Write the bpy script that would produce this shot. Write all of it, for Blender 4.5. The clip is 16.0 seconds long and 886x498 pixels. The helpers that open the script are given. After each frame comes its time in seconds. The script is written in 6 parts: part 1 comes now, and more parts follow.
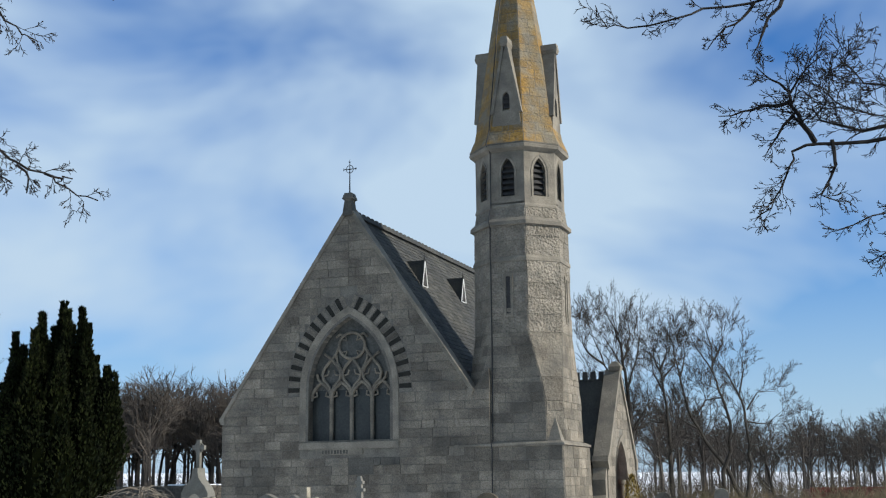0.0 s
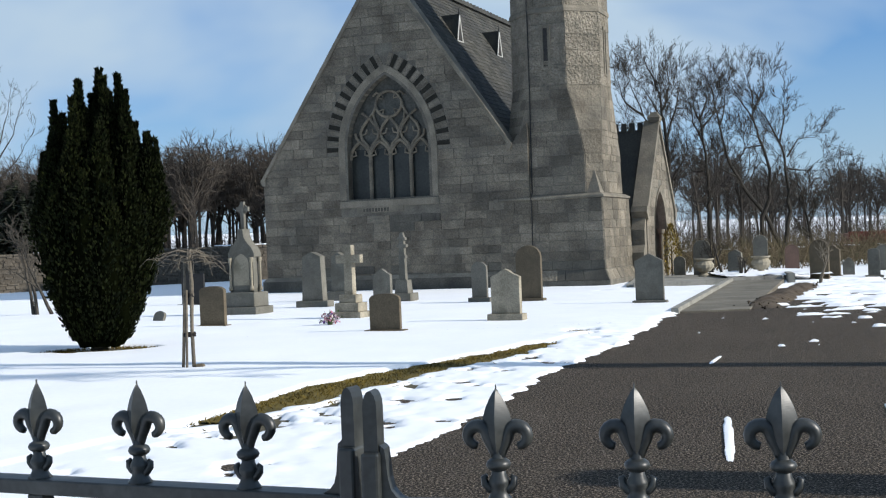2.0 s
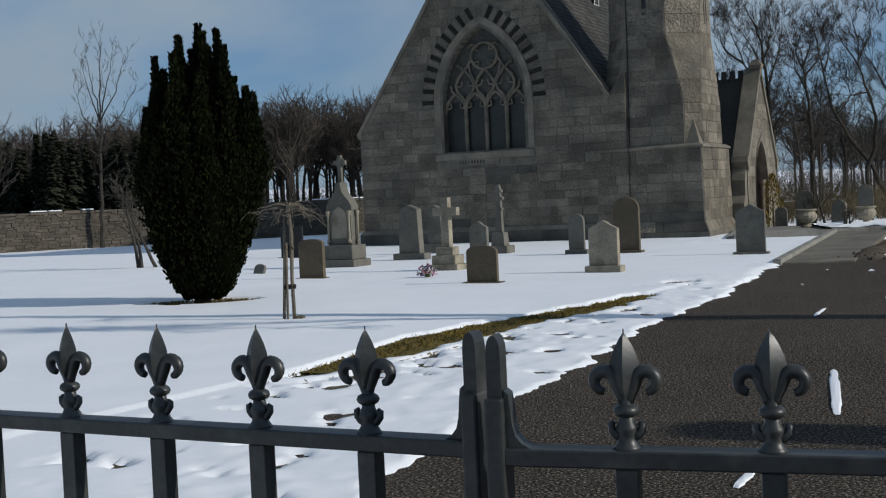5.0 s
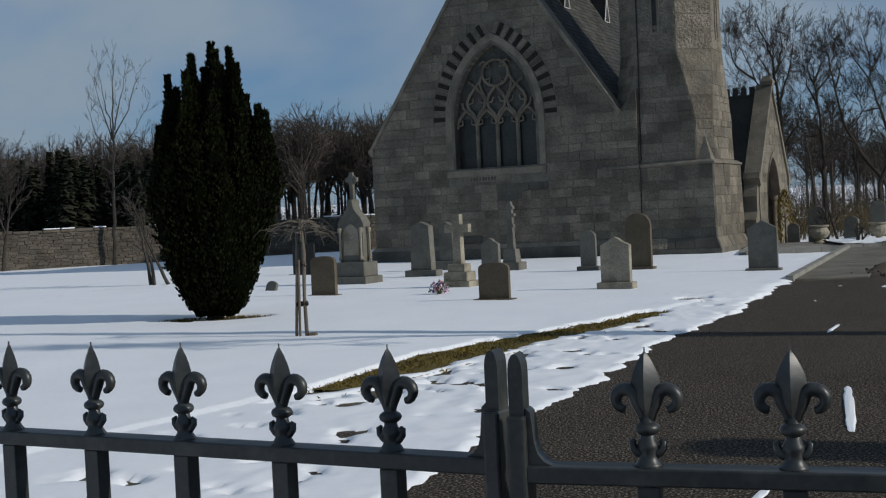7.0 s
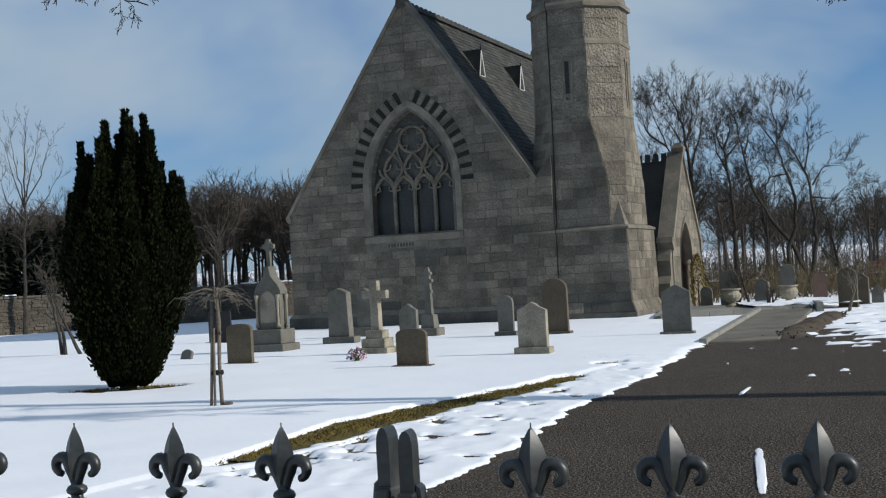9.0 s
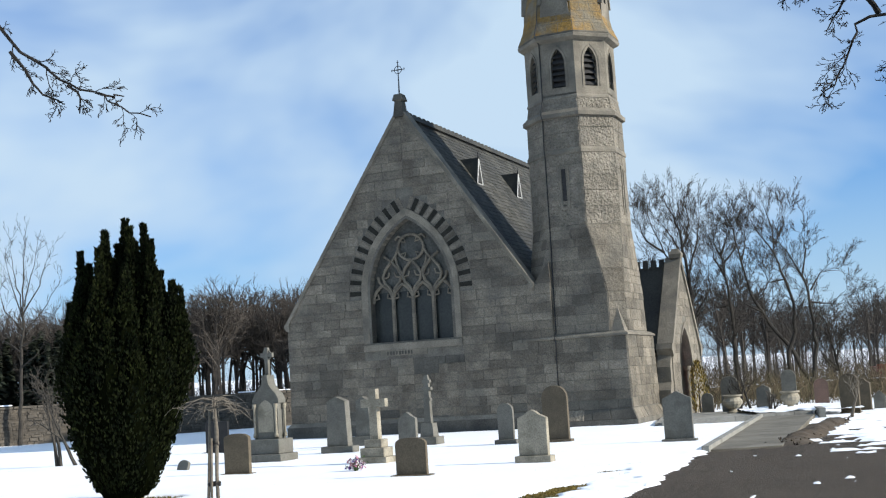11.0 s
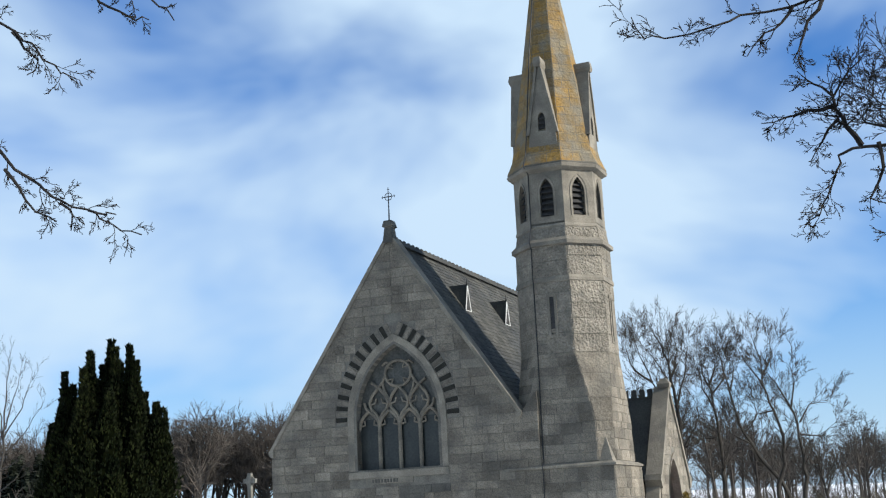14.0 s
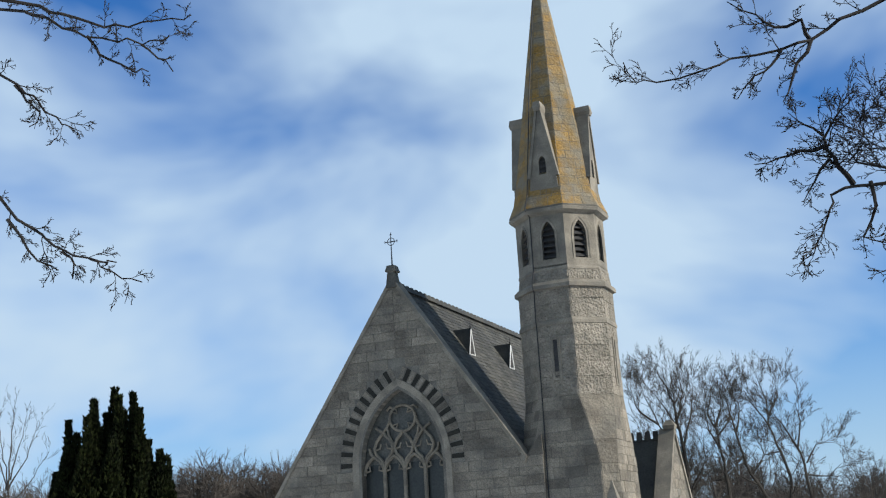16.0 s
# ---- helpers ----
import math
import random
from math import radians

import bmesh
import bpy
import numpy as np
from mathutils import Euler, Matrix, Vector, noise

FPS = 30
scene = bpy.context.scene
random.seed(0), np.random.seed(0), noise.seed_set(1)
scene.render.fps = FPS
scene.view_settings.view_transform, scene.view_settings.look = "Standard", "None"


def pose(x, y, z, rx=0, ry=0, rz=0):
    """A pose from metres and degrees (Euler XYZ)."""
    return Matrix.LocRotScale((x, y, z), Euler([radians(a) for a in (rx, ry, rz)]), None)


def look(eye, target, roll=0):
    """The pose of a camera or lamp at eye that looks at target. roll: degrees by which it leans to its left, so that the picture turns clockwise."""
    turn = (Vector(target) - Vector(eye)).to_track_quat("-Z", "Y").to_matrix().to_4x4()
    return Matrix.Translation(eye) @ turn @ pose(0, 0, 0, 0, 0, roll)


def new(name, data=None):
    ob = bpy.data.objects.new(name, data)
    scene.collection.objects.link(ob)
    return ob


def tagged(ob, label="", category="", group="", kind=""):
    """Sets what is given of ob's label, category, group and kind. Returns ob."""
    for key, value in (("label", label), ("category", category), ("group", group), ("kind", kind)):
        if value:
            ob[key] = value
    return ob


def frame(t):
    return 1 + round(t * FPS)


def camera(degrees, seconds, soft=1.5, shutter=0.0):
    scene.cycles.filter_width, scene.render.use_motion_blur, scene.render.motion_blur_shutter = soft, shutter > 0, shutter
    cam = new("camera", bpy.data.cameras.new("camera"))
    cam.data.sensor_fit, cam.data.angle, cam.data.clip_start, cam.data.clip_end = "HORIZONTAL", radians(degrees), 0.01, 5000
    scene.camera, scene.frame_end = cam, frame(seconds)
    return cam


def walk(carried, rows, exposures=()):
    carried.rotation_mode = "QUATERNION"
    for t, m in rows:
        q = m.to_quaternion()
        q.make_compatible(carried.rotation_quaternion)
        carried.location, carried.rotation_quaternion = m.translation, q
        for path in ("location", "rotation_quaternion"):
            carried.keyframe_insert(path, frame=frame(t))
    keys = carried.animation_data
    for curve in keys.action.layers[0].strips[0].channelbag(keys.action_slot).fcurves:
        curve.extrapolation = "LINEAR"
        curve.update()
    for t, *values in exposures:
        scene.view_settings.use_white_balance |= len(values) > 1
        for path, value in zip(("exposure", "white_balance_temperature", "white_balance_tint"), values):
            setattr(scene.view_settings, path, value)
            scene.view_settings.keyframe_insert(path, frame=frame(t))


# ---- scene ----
# camera: seconds, place, yaw, pitch, lean
cam = camera(40.0, 16.0, 1.2)
ROWS = [
    (0.0, 0.037, -0.135, 1.585, 0.47, 11.11, -0.78),
    (0.5, 0.017, -0.128, 1.583, 0.06, 8.22, -1.52),
    (1.0, 0.016, -0.074, 1.590, 0.81, 5.11, -1.69),
    (1.5, 0.020, -0.033, 1.614, 0.75, 3.56, -2.10),
    (2.0, 0.013, -0.018, 1.607, 2.52, -0.29, -2.24),
    (2.5, 0.008, -0.005, 1.604, 2.83, -0.88, -2.35),
    (3.0, 0.006, -0.000, 1.602, 2.85, -1.43, -2.74),
    (3.5, -0.000, 0.004, 1.598, 3.90, -1.77, -2.61),
    (4.0, -0.010, 0.007, 1.597, 4.99, -2.12, -2.31),
    (4.5, -0.015, 0.012, 1.596, 6.61, -2.37, -2.48),
    (7.0, -0.027, -0.004, 1.600, 7.59, -1.51, -2.74),
    (7.5, -0.029, -0.015, 1.602, 7.22, -1.16, -2.38),
    (8.0, -0.013, -0.019, 1.605, 5.07, -0.61, -2.55),
    (8.5, -0.000, -0.024, 1.607, 3.75, 0.33, -3.13),
    (9.0, 0.006, -0.028, 1.613, 3.62, 1.37, -3.14),
    (9.5, 0.012, -0.034, 1.621, 3.26, 2.82, -3.47),
    (10.0, -0.005, -0.014, 1.620, 3.39, 4.48, -3.60),
    (12.5, -0.011, -0.033, 1.613, 2.55, 8.22, -3.27),
    (13.0, -0.006, -0.027, 1.599, 2.17, 9.30, -3.32),
    (13.5, -0.038, -0.008, 1.583, 2.33, 10.50, -3.13),
    (14.0, -0.015, -0.024, 1.570, 2.35, 12.36, -2.88),
    (14.5, -0.011, -0.058, 1.562, 2.73, 13.70, -3.39),
    (15.0, 0.011, -0.064, 1.554, 2.25, 14.87, -3.25),
    (15.5, 0.022, -0.126, 1.547, 1.88, 15.29, -3.43),
    (16.0, 0.063, -0.155, 1.527, 2.46, 14.46, -3.60)]


def view(x, y, z, yaw, pitch, lean):
    a, b = radians(yaw), radians(pitch)
    ahead = Vector((-math.sin(a) * math.cos(b), math.cos(a) * math.cos(b), math.sin(b)))
    return look((x, y, z), Vector((x, y, z)) + ahead, lean)


EXPOSURES = [(0.0, 0.28), (1.5, 0.26), (2.5, -0.02), (3.5, -0.30), (4.5, -0.58), (7.0, -0.84), (8.0, -0.74), (9.0, -0.30), (9.5, -0.08), (10.0, 0.12), (12.5, 0.55), (14.0, 0.52), (16.0, 0.34)]
walk(cam, [(t, view(*v)) for t, *v in ROWS], EXPOSURES)

# ---- world and sun ----
SUN_SIDE, SUN_UP = 16.0, 26.0      # degrees behind the picture's right, and above the horizon
sun_dir = Vector((math.cos(radians(SUN_UP)) * math.cos(radians(SUN_SIDE)), -math.cos(radians(SUN_UP)) * math.sin(radians(SUN_SIDE)), math.sin(radians(SUN_UP))))
world = bpy.data.worlds.new("sky")
scene.world = world
world.use_nodes = True
wn, wl = world.node_tree.nodes, world.node_tree.links
wn.clear()
w_out = wn.new("ShaderNodeOutputWorld")
w_bg = wn.new("ShaderNodeBackground")
w_bg.inputs["Strength"].default_value = 0.057
w_sky = wn.new("ShaderNodeTexSky")
w_sky.sky_type = "NISHITA"
w_sky.sun_disc = False
w_sky.sun_elevation = radians(SUN_UP)
w_sky.sun_rotation = radians(90 + SUN_SIDE)
w_sky.air_density, w_sky.dust_density, w_sky.ozone_density = 1.0, 0.6, 2.0
w_co = wn.new("ShaderNodeTexCoord")
w_map = wn.new("ShaderNodeMapping")
w_map.inputs["Scale"].default_value = (1.0, 1.0, 1.7)
w_map.inputs["Location"].default_value = (1.9, 0.6, 0.4)
w_n1 = wn.new("ShaderNodeTexNoise")
w_n1.inputs["Scale"].default_value = 3.4
w_n1.inputs["Detail"].default_value = 4.0
w_n1.inputs["Roughness"].default_value = 0.48
w_n1.inputs["Distortion"].default_value = 0.35
w_ramp = wn.new("ShaderNodeValToRGB")
w_ramp.color_ramp.elements[0].position, w_ramp.color_ramp.elements[0].color = 0.315, (0, 0, 0, 1)
w_ramp.color_ramp.elements[1].position, w_ramp.color_ramp.elements[1].color = 0.615, (1, 1, 1, 1)
w_blue = wn.new("ShaderNodeMix")
w_blue.data_type, w_blue.blend_type = "RGBA", "MULTIPLY"
w_blue.inputs["Factor"].default_value = 1.0
w_blue.inputs["B"].default_value = (0.50, 1.22, 2.10, 1)
w_mix = wn.new("ShaderNodeMix")
w_mix.data_type = "RGBA"
w_mix.inputs["B"].default_value = (7.5, 9.75, 12.1, 1)
wl.new(w_co.outputs["Generated"], w_map.inputs["Vector"])
wl.new(w_map.outputs["Vector"], w_n1.inputs["Vector"])
wl.new(w_n1.outputs["Fac"], w_ramp.inputs["Fac"])
w_sep = wn.new("ShaderNodeSeparateXYZ")
w_haze = wn.new("ShaderNodeMapRange")
w_haze.inputs["From Min"].default_value, w_haze.inputs["From Max"].default_value = 0.0, 0.20
w_haze.inputs["To Min"].default_value, w_haze.inputs["To Max"].default_value = 0.92, 0.0
w_max = wn.new("ShaderNodeMath")
w_max.operation = "MAXIMUM"
wl.new(w_co.outputs["Generated"], w_sep.inputs["Vector"])
wl.new(w_sep.outputs["Z"], w_haze.inputs["Value"])
wl.new(w_haze.outputs["Result"], w_max.inputs[0])
wl.new(w_ramp.outputs["Color"], w_max.inputs[1])
wl.new(w_max.outputs["Value"], w_mix.inputs["Factor"])
wl.new(w_sky.outputs["Color"], w_blue.inputs["A"])
wl.new(w_blue.outputs["Result"], w_mix.inputs["A"])
wl.new(w_mix.outputs["Result"], w_bg.inputs["Color"])
wl.new(w_bg.outputs["Background"], w_out.inputs["Surface"])

sun = new("sun", bpy.data.lights.new("sun", "SUN"))
sun.data.energy, sun.data.angle, sun.data.color = 5.0, radians(0.6), (1.0, 0.95, 0.87)
sun.matrix_world = look(sun_dir * 60, (0, 0, 0))


# ---- materials ----
def material(name, base, second=None, rough=0.85, metal=0.0, scale=3.0, fine=40.0, bump=0.3, spread=0.0, dirt=None, dirt_at=0.55, dirt_scale=0.8, amount=0.6, bump_scale=None, spec=0.3, island=False, grain=0.62, depth=0.02):
    """Two colours mixed by coarse and fine noise, a dirt colour in blotches, a bump, and a spread of tone from piece to piece."""
    m = bpy.data.materials.new(name)
    m.use_nodes = True
    nt = m.node_tree
    n, l = nt.nodes, nt.links
    b = n["Principled BSDF"]
    b.inputs["Roughness"].default_value, b.inputs["Metallic"].default_value = rough, metal
    b.inputs["Specular IOR Level"].default_value = spec
    geo = n.new("ShaderNodeNewGeometry")

    def tex(s, detail=4.0):
        t = n.new("ShaderNodeTexNoise")
        t.inputs["Scale"].default_value, t.inputs["Detail"].default_value = s, detail
        l.new(geo.outputs["Position"], t.inputs["Vector"])
        return t

    def ramp(src, a, c):
        r = n.new("ShaderNodeMapRange")
        r.inputs["From Min"].default_value, r.inputs["From Max"].default_value = a, c
        l.new(src, r.inputs["Value"])
        return r.outputs["Result"]

    def mix(fac, a, c, kind="MIX"):
        x = n.new("ShaderNodeMix")
        x.data_type, x.blend_type = "RGBA", kind
        for sock, val in (("Factor", fac), ("A", a), ("B", c)):
            if isinstance(val, (tuple, float, int)):
                x.inputs[sock].default_value = (*val, 1) if isinstance(val, tuple) else val
            else:
                l.new(val, x.inputs[sock])
        return x.outputs["Result"]

    second = second or tuple(0.7 * c for c in base)
    coarse, small = tex(scale), tex(fine, 3.0)
    col = mix(ramp(coarse.outputs["Fac"], 0.35, 0.65), base, second)
    col = mix(ramp(small.outputs["Fac"], 0.35, 0.7), col, mix(1.0, col, (grain, grain, grain), "MULTIPLY"))
    if dirt:
        d = tex(dirt_scale, 6.0)
        f = n.new("ShaderNodeMath")
        f.operation = "MULTIPLY"
        f.inputs[1].default_value = amount
        l.new(ramp(d.outputs["Fac"], dirt_at - 0.07, dirt_at + 0.1), f.inputs[0])
        col = mix(f.outputs[0], col, dirt)
    if spread:
        src = geo.outputs["Random Per Island"]
        if not island:
            src = n.new("ShaderNodeObjectInfo").outputs["Random"]
        r = n.new("ShaderNodeMapRange")
        r.inputs["To Min"].default_value, r.inputs["To Max"].default_value = 1 - spread, 1 + spread
        l.new(src, r.inputs["Value"])
        v = n.new("ShaderNodeVectorMath")
        v.operation = "SCALE"
        l.new(col, v.inputs[0])
        l.new(r.outputs["Result"], v.inputs["Scale"])
        col = v.outputs["Vector"]
    l.new(col, b.inputs["Base Color"])
    if bump:
        bt = tex(bump_scale or fine, 5.0)
        bp = n.new("ShaderNodeBump")
        bp.inputs["Strength"].default_value, bp.inputs["Distance"].default_value = bump, depth
        l.new(bt.outputs["Fac"], bp.inputs["Height"])
        l.new(bp.outputs["Normal"], b.inputs["Normal"])
    return m


GRANITE = material("granite_block", (0.243, 0.213, 0.165), (0.134, 0.117, 0.091), 0.9, scale=1.3, fine=24, bump=1.0, bump_scale=8.5, depth=0.07, spread=0.27, grain=0.55, dirt=(0.092, 0.088, 0.075), dirt_at=0.53, dirt_scale=0.8, amount=0.5)
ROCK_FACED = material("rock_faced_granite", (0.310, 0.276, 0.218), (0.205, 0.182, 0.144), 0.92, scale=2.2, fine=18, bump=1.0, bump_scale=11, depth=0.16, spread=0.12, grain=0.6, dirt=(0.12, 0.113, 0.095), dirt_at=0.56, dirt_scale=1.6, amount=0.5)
MORTAR = material("lime_mortar", (0.185, 0.172, 0.142), (0.115, 0.106, 0.088), 0.95, scale=2, fine=30, bump=0.3)
DRESSED = material("dressed_granite", (0.272, 0.242, 0.190), (0.172, 0.153, 0.120), 0.88, scale=1.6, fine=34, bump=0.5, bump_scale=14, depth=0.03, dirt=(0.105, 0.098, 0.082), dirt_at=0.54, dirt_scale=1.4, amount=0.65)
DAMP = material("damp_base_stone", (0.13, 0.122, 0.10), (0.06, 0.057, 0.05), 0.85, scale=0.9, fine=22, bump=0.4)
DARK_STONE = material("dark_whinstone", (0.017, 0.016, 0.012), (0.028, 0.026, 0.020), 0.9, scale=4, fine=30)
LICHEN = material("lichened_spire_stone", (0.285, 0.165, 0.040), (0.205, 0.165, 0.098), 0.9, scale=1.1, fine=14, bump=0.9, bump_scale=10, depth=0.05, spread=0.12, dirt=(0.165, 0.148, 0.112), dirt_at=0.52, dirt_scale=1.7, amount=0.85)
SLATE = material("roof_slate", (0.045, 0.046, 0.044), (0.075, 0.073, 0.062), 0.8, scale=0.8, fine=20, bump=0.2, spread=0.35, island=True, spec=0.2)
LEAD = material("lead_and_iron", (0.035, 0.036, 0.038), (0.05, 0.05, 0.05), 0.5, metal=0.5, scale=5, fine=60, bump=0.1)
GLASS = material("leaded_glass", (0.020, 0.024, 0.022), (0.034, 0.038, 0.034), 0.35, scale=1.6, fine=14, bump=0.12, spec=0.4)
GLASS_GREY = material("grey_tracery_glass", (0.100, 0.100, 0.086), (0.062, 0.063, 0.055), 0.5, scale=3.0, fine=14, bump=0.12, spec=0.3)
# A darker, slightly browner variant of DRESSED for the window tracery.
TRACERY = material("darker_tracery_stone", (0.225, 0.196, 0.148), (0.155, 0.136, 0.105), 0.9, scale=2.5, fine=30, bump=0.3, dirt=(0.095, 0.085, 0.067), dirt_at=0.55, dirt_scale=2.5, amount=0.5)
# also colours the dark bodies that stand for unlit interiors
LOUVRE_AND_DARK = material("weathered_louvre_and_dark", (0.05, 0.048, 0.045), (0.03, 0.03, 0.03), 0.8, scale=5)
WHITE_PAINT = material("white_paint", (0.72, 0.72, 0.70), (0.6, 0.6, 0.58), 0.6, scale=5, fine=40, bump=0.1)
DOOR_RED = material("red_brown_door_paint", (0.13, 0.045, 0.035), (0.09, 0.035, 0.03), 0.55, scale=4, fine=30, bump=0.15)
SNOW = material("snow", (0.87, 0.885, 0.91), (0.84, 0.86, 0.89), 0.7, scale=0.7, fine=16, bump=0.10, bump_scale=6, spec=0.3, grain=0.97)
SNOW.node_tree.nodes["Principled BSDF"].inputs["Subsurface Weight"].default_value = 0.0
DRIVE = material("chipped_tarmac", (0.070, 0.060, 0.049), (0.047, 0.040, 0.033), 0.95, scale=0.5, fine=60, bump=1.0, bump_scale=46, depth=0.06, grain=0.25, dirt=(0.34, 0.28, 0.22), dirt_at=0.57, dirt_scale=52, amount=0.9, spec=0.1)
SOIL = material("winter_ground", (0.10, 0.085, 0.05), (0.075, 0.07, 0.05), 0.95, scale=0.4, fine=12, bump=0.5)
GRASS = material("winter_grass", (0.165, 0.115, 0.018), (0.085, 0.066, 0.014), 0.9, scale=2.0, fine=24, bump=0.4, spread=0.35, island=True)
CONCRETE = material("concrete", (0.33, 0.32, 0.28), (0.26, 0.25, 0.22), 0.9, scale=1.5, fine=40, bump=0.25, dirt=(0.15, 0.14, 0.12), dirt_at=0.58, dirt_scale=2, amount=0.6)
RAMP = material("stained_concrete", (0.215, 0.195, 0.155), (0.15, 0.137, 0.11), 0.9, scale=1.2, fine=30, bump=0.4, dirt=(0.09, 0.08, 0.062), dirt_at=0.55, dirt_scale=1.1, amount=0.7)
IRON = material("dark_grey_gate_paint", (0.040, 0.044, 0.043), (0.026, 0.029, 0.029), 0.42, scale=14, fine=120, bump=0.12, bump_scale=60, depth=0.003, dirt=(0.075, 0.077, 0.070), dirt_at=0.60, dirt_scale=26, amount=0.6, spec=0.5)
BARK = material("bark", (0.066, 0.057, 0.046), (0.042, 0.038, 0.032), 0.95, scale=3, fine=20, bump=0.4)
BARK_DARK = material("dark_twig_bark", (0.016, 0.014, 0.013), (0.028, 0.025, 0.022), 0.95, scale=3, fine=20, bump=0.3)
BARK_FAR = material("far_wood_bark", (0.088, 0.074, 0.060), (0.056, 0.048, 0.041), 0.95, scale=0.3, fine=3, bump=0)
BARK_PALE = material("pale_sapling_bark", (0.19, 0.16, 0.12), (0.13, 0.11, 0.085), 0.9, scale=4, fine=30, bump=0.2)
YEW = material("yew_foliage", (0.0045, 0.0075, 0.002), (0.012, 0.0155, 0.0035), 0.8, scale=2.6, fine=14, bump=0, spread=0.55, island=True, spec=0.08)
# near-black: the shade between the yew sprays is put into this colour
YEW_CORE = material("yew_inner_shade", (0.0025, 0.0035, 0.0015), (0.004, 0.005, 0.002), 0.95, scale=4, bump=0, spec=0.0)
CONIFER = material("far_conifer", (0.020, 0.028, 0.016), (0.03, 0.036, 0.02), 0.9, scale=0.5, fine=4, bump=0)
RUBBLE = material("rubble_stone", (0.135, 0.114, 0.088), (0.080, 0.070, 0.057), 0.95, scale=1.5, fine=12, bump=0.7, spread=0.22, island=True, dirt=(0.10, 0.09, 0.075), dirt_at=0.56, dirt_scale=0.6, amount=0.6)
RED_METAL = material("rusty_red_panel", (0.15, 0.040, 0.028), (0.10, 0.032, 0.024), 0.7, scale=0.5, fine=6, bump=0.1)
SHRUB = material("winter_shrub", (0.13, 0.095, 0.06), (0.09, 0.08, 0.04), 0.95, scale=1.5, fine=8, bump=0, spread=0.4, island=True)
OCHRE = material("ochre_conifer_shrub", (0.22, 0.15, 0.03), (0.15, 0.12, 0.03), 0.9, scale=4, bump=0, spread=0.4, island=True)
GRAVE_GREY = material("grey_granite_memorial", (0.181, 0.172, 0.144), (0.139, 0.132, 0.111), 0.8, scale=2, fine=40, bump=0.15, dirt=(0.085, 0.080, 0.062), dirt_at=0.55, dirt_scale=3, amount=0.6)
GRAVE_PALE = material("pale_sandstone_memorial", (0.37, 0.33, 0.25), (0.27, 0.24, 0.18), 0.88, scale=2, fine=40, bump=0.2, dirt=(0.097, 0.086, 0.062), dirt_at=0.56, dirt_scale=2.5, amount=0.6)
GRAVE_BROWN = material("brown_stone_memorial", (0.142, 0.113, 0.074), (0.105, 0.084, 0.056), 0.85, scale=2, fine=40, bump=0.15, dirt=(0.066, 0.054, 0.036), dirt_at=0.58, dirt_scale=3, amount=0.5)
GRAVE_DARK = material("polished_dark_memorial", (0.022, 0.022, 0.023), (0.03, 0.03, 0.03), 0.6, scale=3, fine=60, bump=0.05, spec=0.2)
GRAVE_PINK = material("red_granite_memorial", (0.17, 0.105, 0.08), (0.13, 0.085, 0.068), 0.6, scale=3, fine=60, bump=0.05)
PETAL_PINK = material("pink_petals", (0.55, 0.13, 0.22), (0.65, 0.45, 0.5), 0.8, scale=30, bump=0, spread=0.3, island=True)
PETAL_BLUE = material("violet_petals", (0.16, 0.08, 0.3), (0.3, 0.15, 0.35), 0.8, scale=30, bump=0, spread=0.3, island=True)
PETAL_WHITE = material("white_petals", (0.75, 0.72, 0.68), (0.6, 0.5, 0.5), 0.8, scale=30, bump=0, spread=0.2, island=True)
LEAF = material("bouquet_leaves", (0.05, 0.09, 0.03), (0.07, 0.11, 0.04), 0.8, scale=20, bump=0)


# ---- building helpers ----
def link_mesh(name, verts, faces, mat, parent=None, label="", smooth=False):
    me = bpy.data.meshes.new(name)
    me.from_pydata(verts, [], faces)
    me.materials.append(mat)
    if smooth:
        me.polygons.foreach_set("use_smooth", [True] * len(me.polygons))
    me.update()
    ob = new(name, me)
    if parent:
        ob.parent = parent
    if label:
        ob["label"] = label
    return ob


def part(name, bm, mat, parent=None, label="", smooth=False):
    me = bpy.data.meshes.new(name)
    bmesh.ops.recalc_face_normals(bm, faces=bm.faces[:])
    bm.to_mesh(me)
    bm.free()
    me.materials.append(mat)
    if smooth:
        me.polygons.foreach_set("use_smooth", [True] * len(me.polygons))
    ob = new(name, me)
    if parent:
        ob.parent = parent
    if label:
        ob["label"] = label
    return ob


def thing(name, x, y, z=0.0, turn=0.0, label="", category="", group="", kind=""):
    ob = new(name)
    ob.empty_display_size = 0.2
    ob.matrix_basis = pose(x, y, z, 0, 0, turn)
    return tagged(ob, label, category, group, kind)


def box(bm, x0, x1, y0, y1, z0, z1, bevel=0.0):
    vs = [bm.verts.new((x, y, z)) for z in (z0, z1) for x, y in ((x0, y0), (x1, y0), (x1, y1), (x0, y1))]
    fs = [bm.faces.new([vs[i] for i in q]) for q in ((3, 2, 1, 0), (4, 5, 6, 7), (0, 1, 5, 4), (1, 2, 6, 5), (2, 3, 7, 6), (3, 0, 4, 7))]
    if bevel:
        es = list({e for f in fs for e in f.edges})
        bmesh.ops.bevel(bm, geom=es, offset=bevel, segments=2, affect="EDGES", profile=0.5)
    return bm


def boxed(*a, **k):
    return box(bmesh.new(), *a, **k)


def rings(loops, close_top=True, close_bottom=True):
    """Skin between closed loops of equal length."""
    bm = bmesh.new()
    rows = [[bm.verts.new(p) for p in loop] for loop in loops]
    n = len(rows[0])
    for a, b in zip(rows, rows[1:]):
        for i in range(n):
            bm.faces.new((a[i], a[(i + 1) % n], b[(i + 1) % n], b[i]))
    if close_bottom:
        bm.faces.new(rows[0][::-1])
    if close_top:
        bm.faces.new(rows[-1])
    return bm


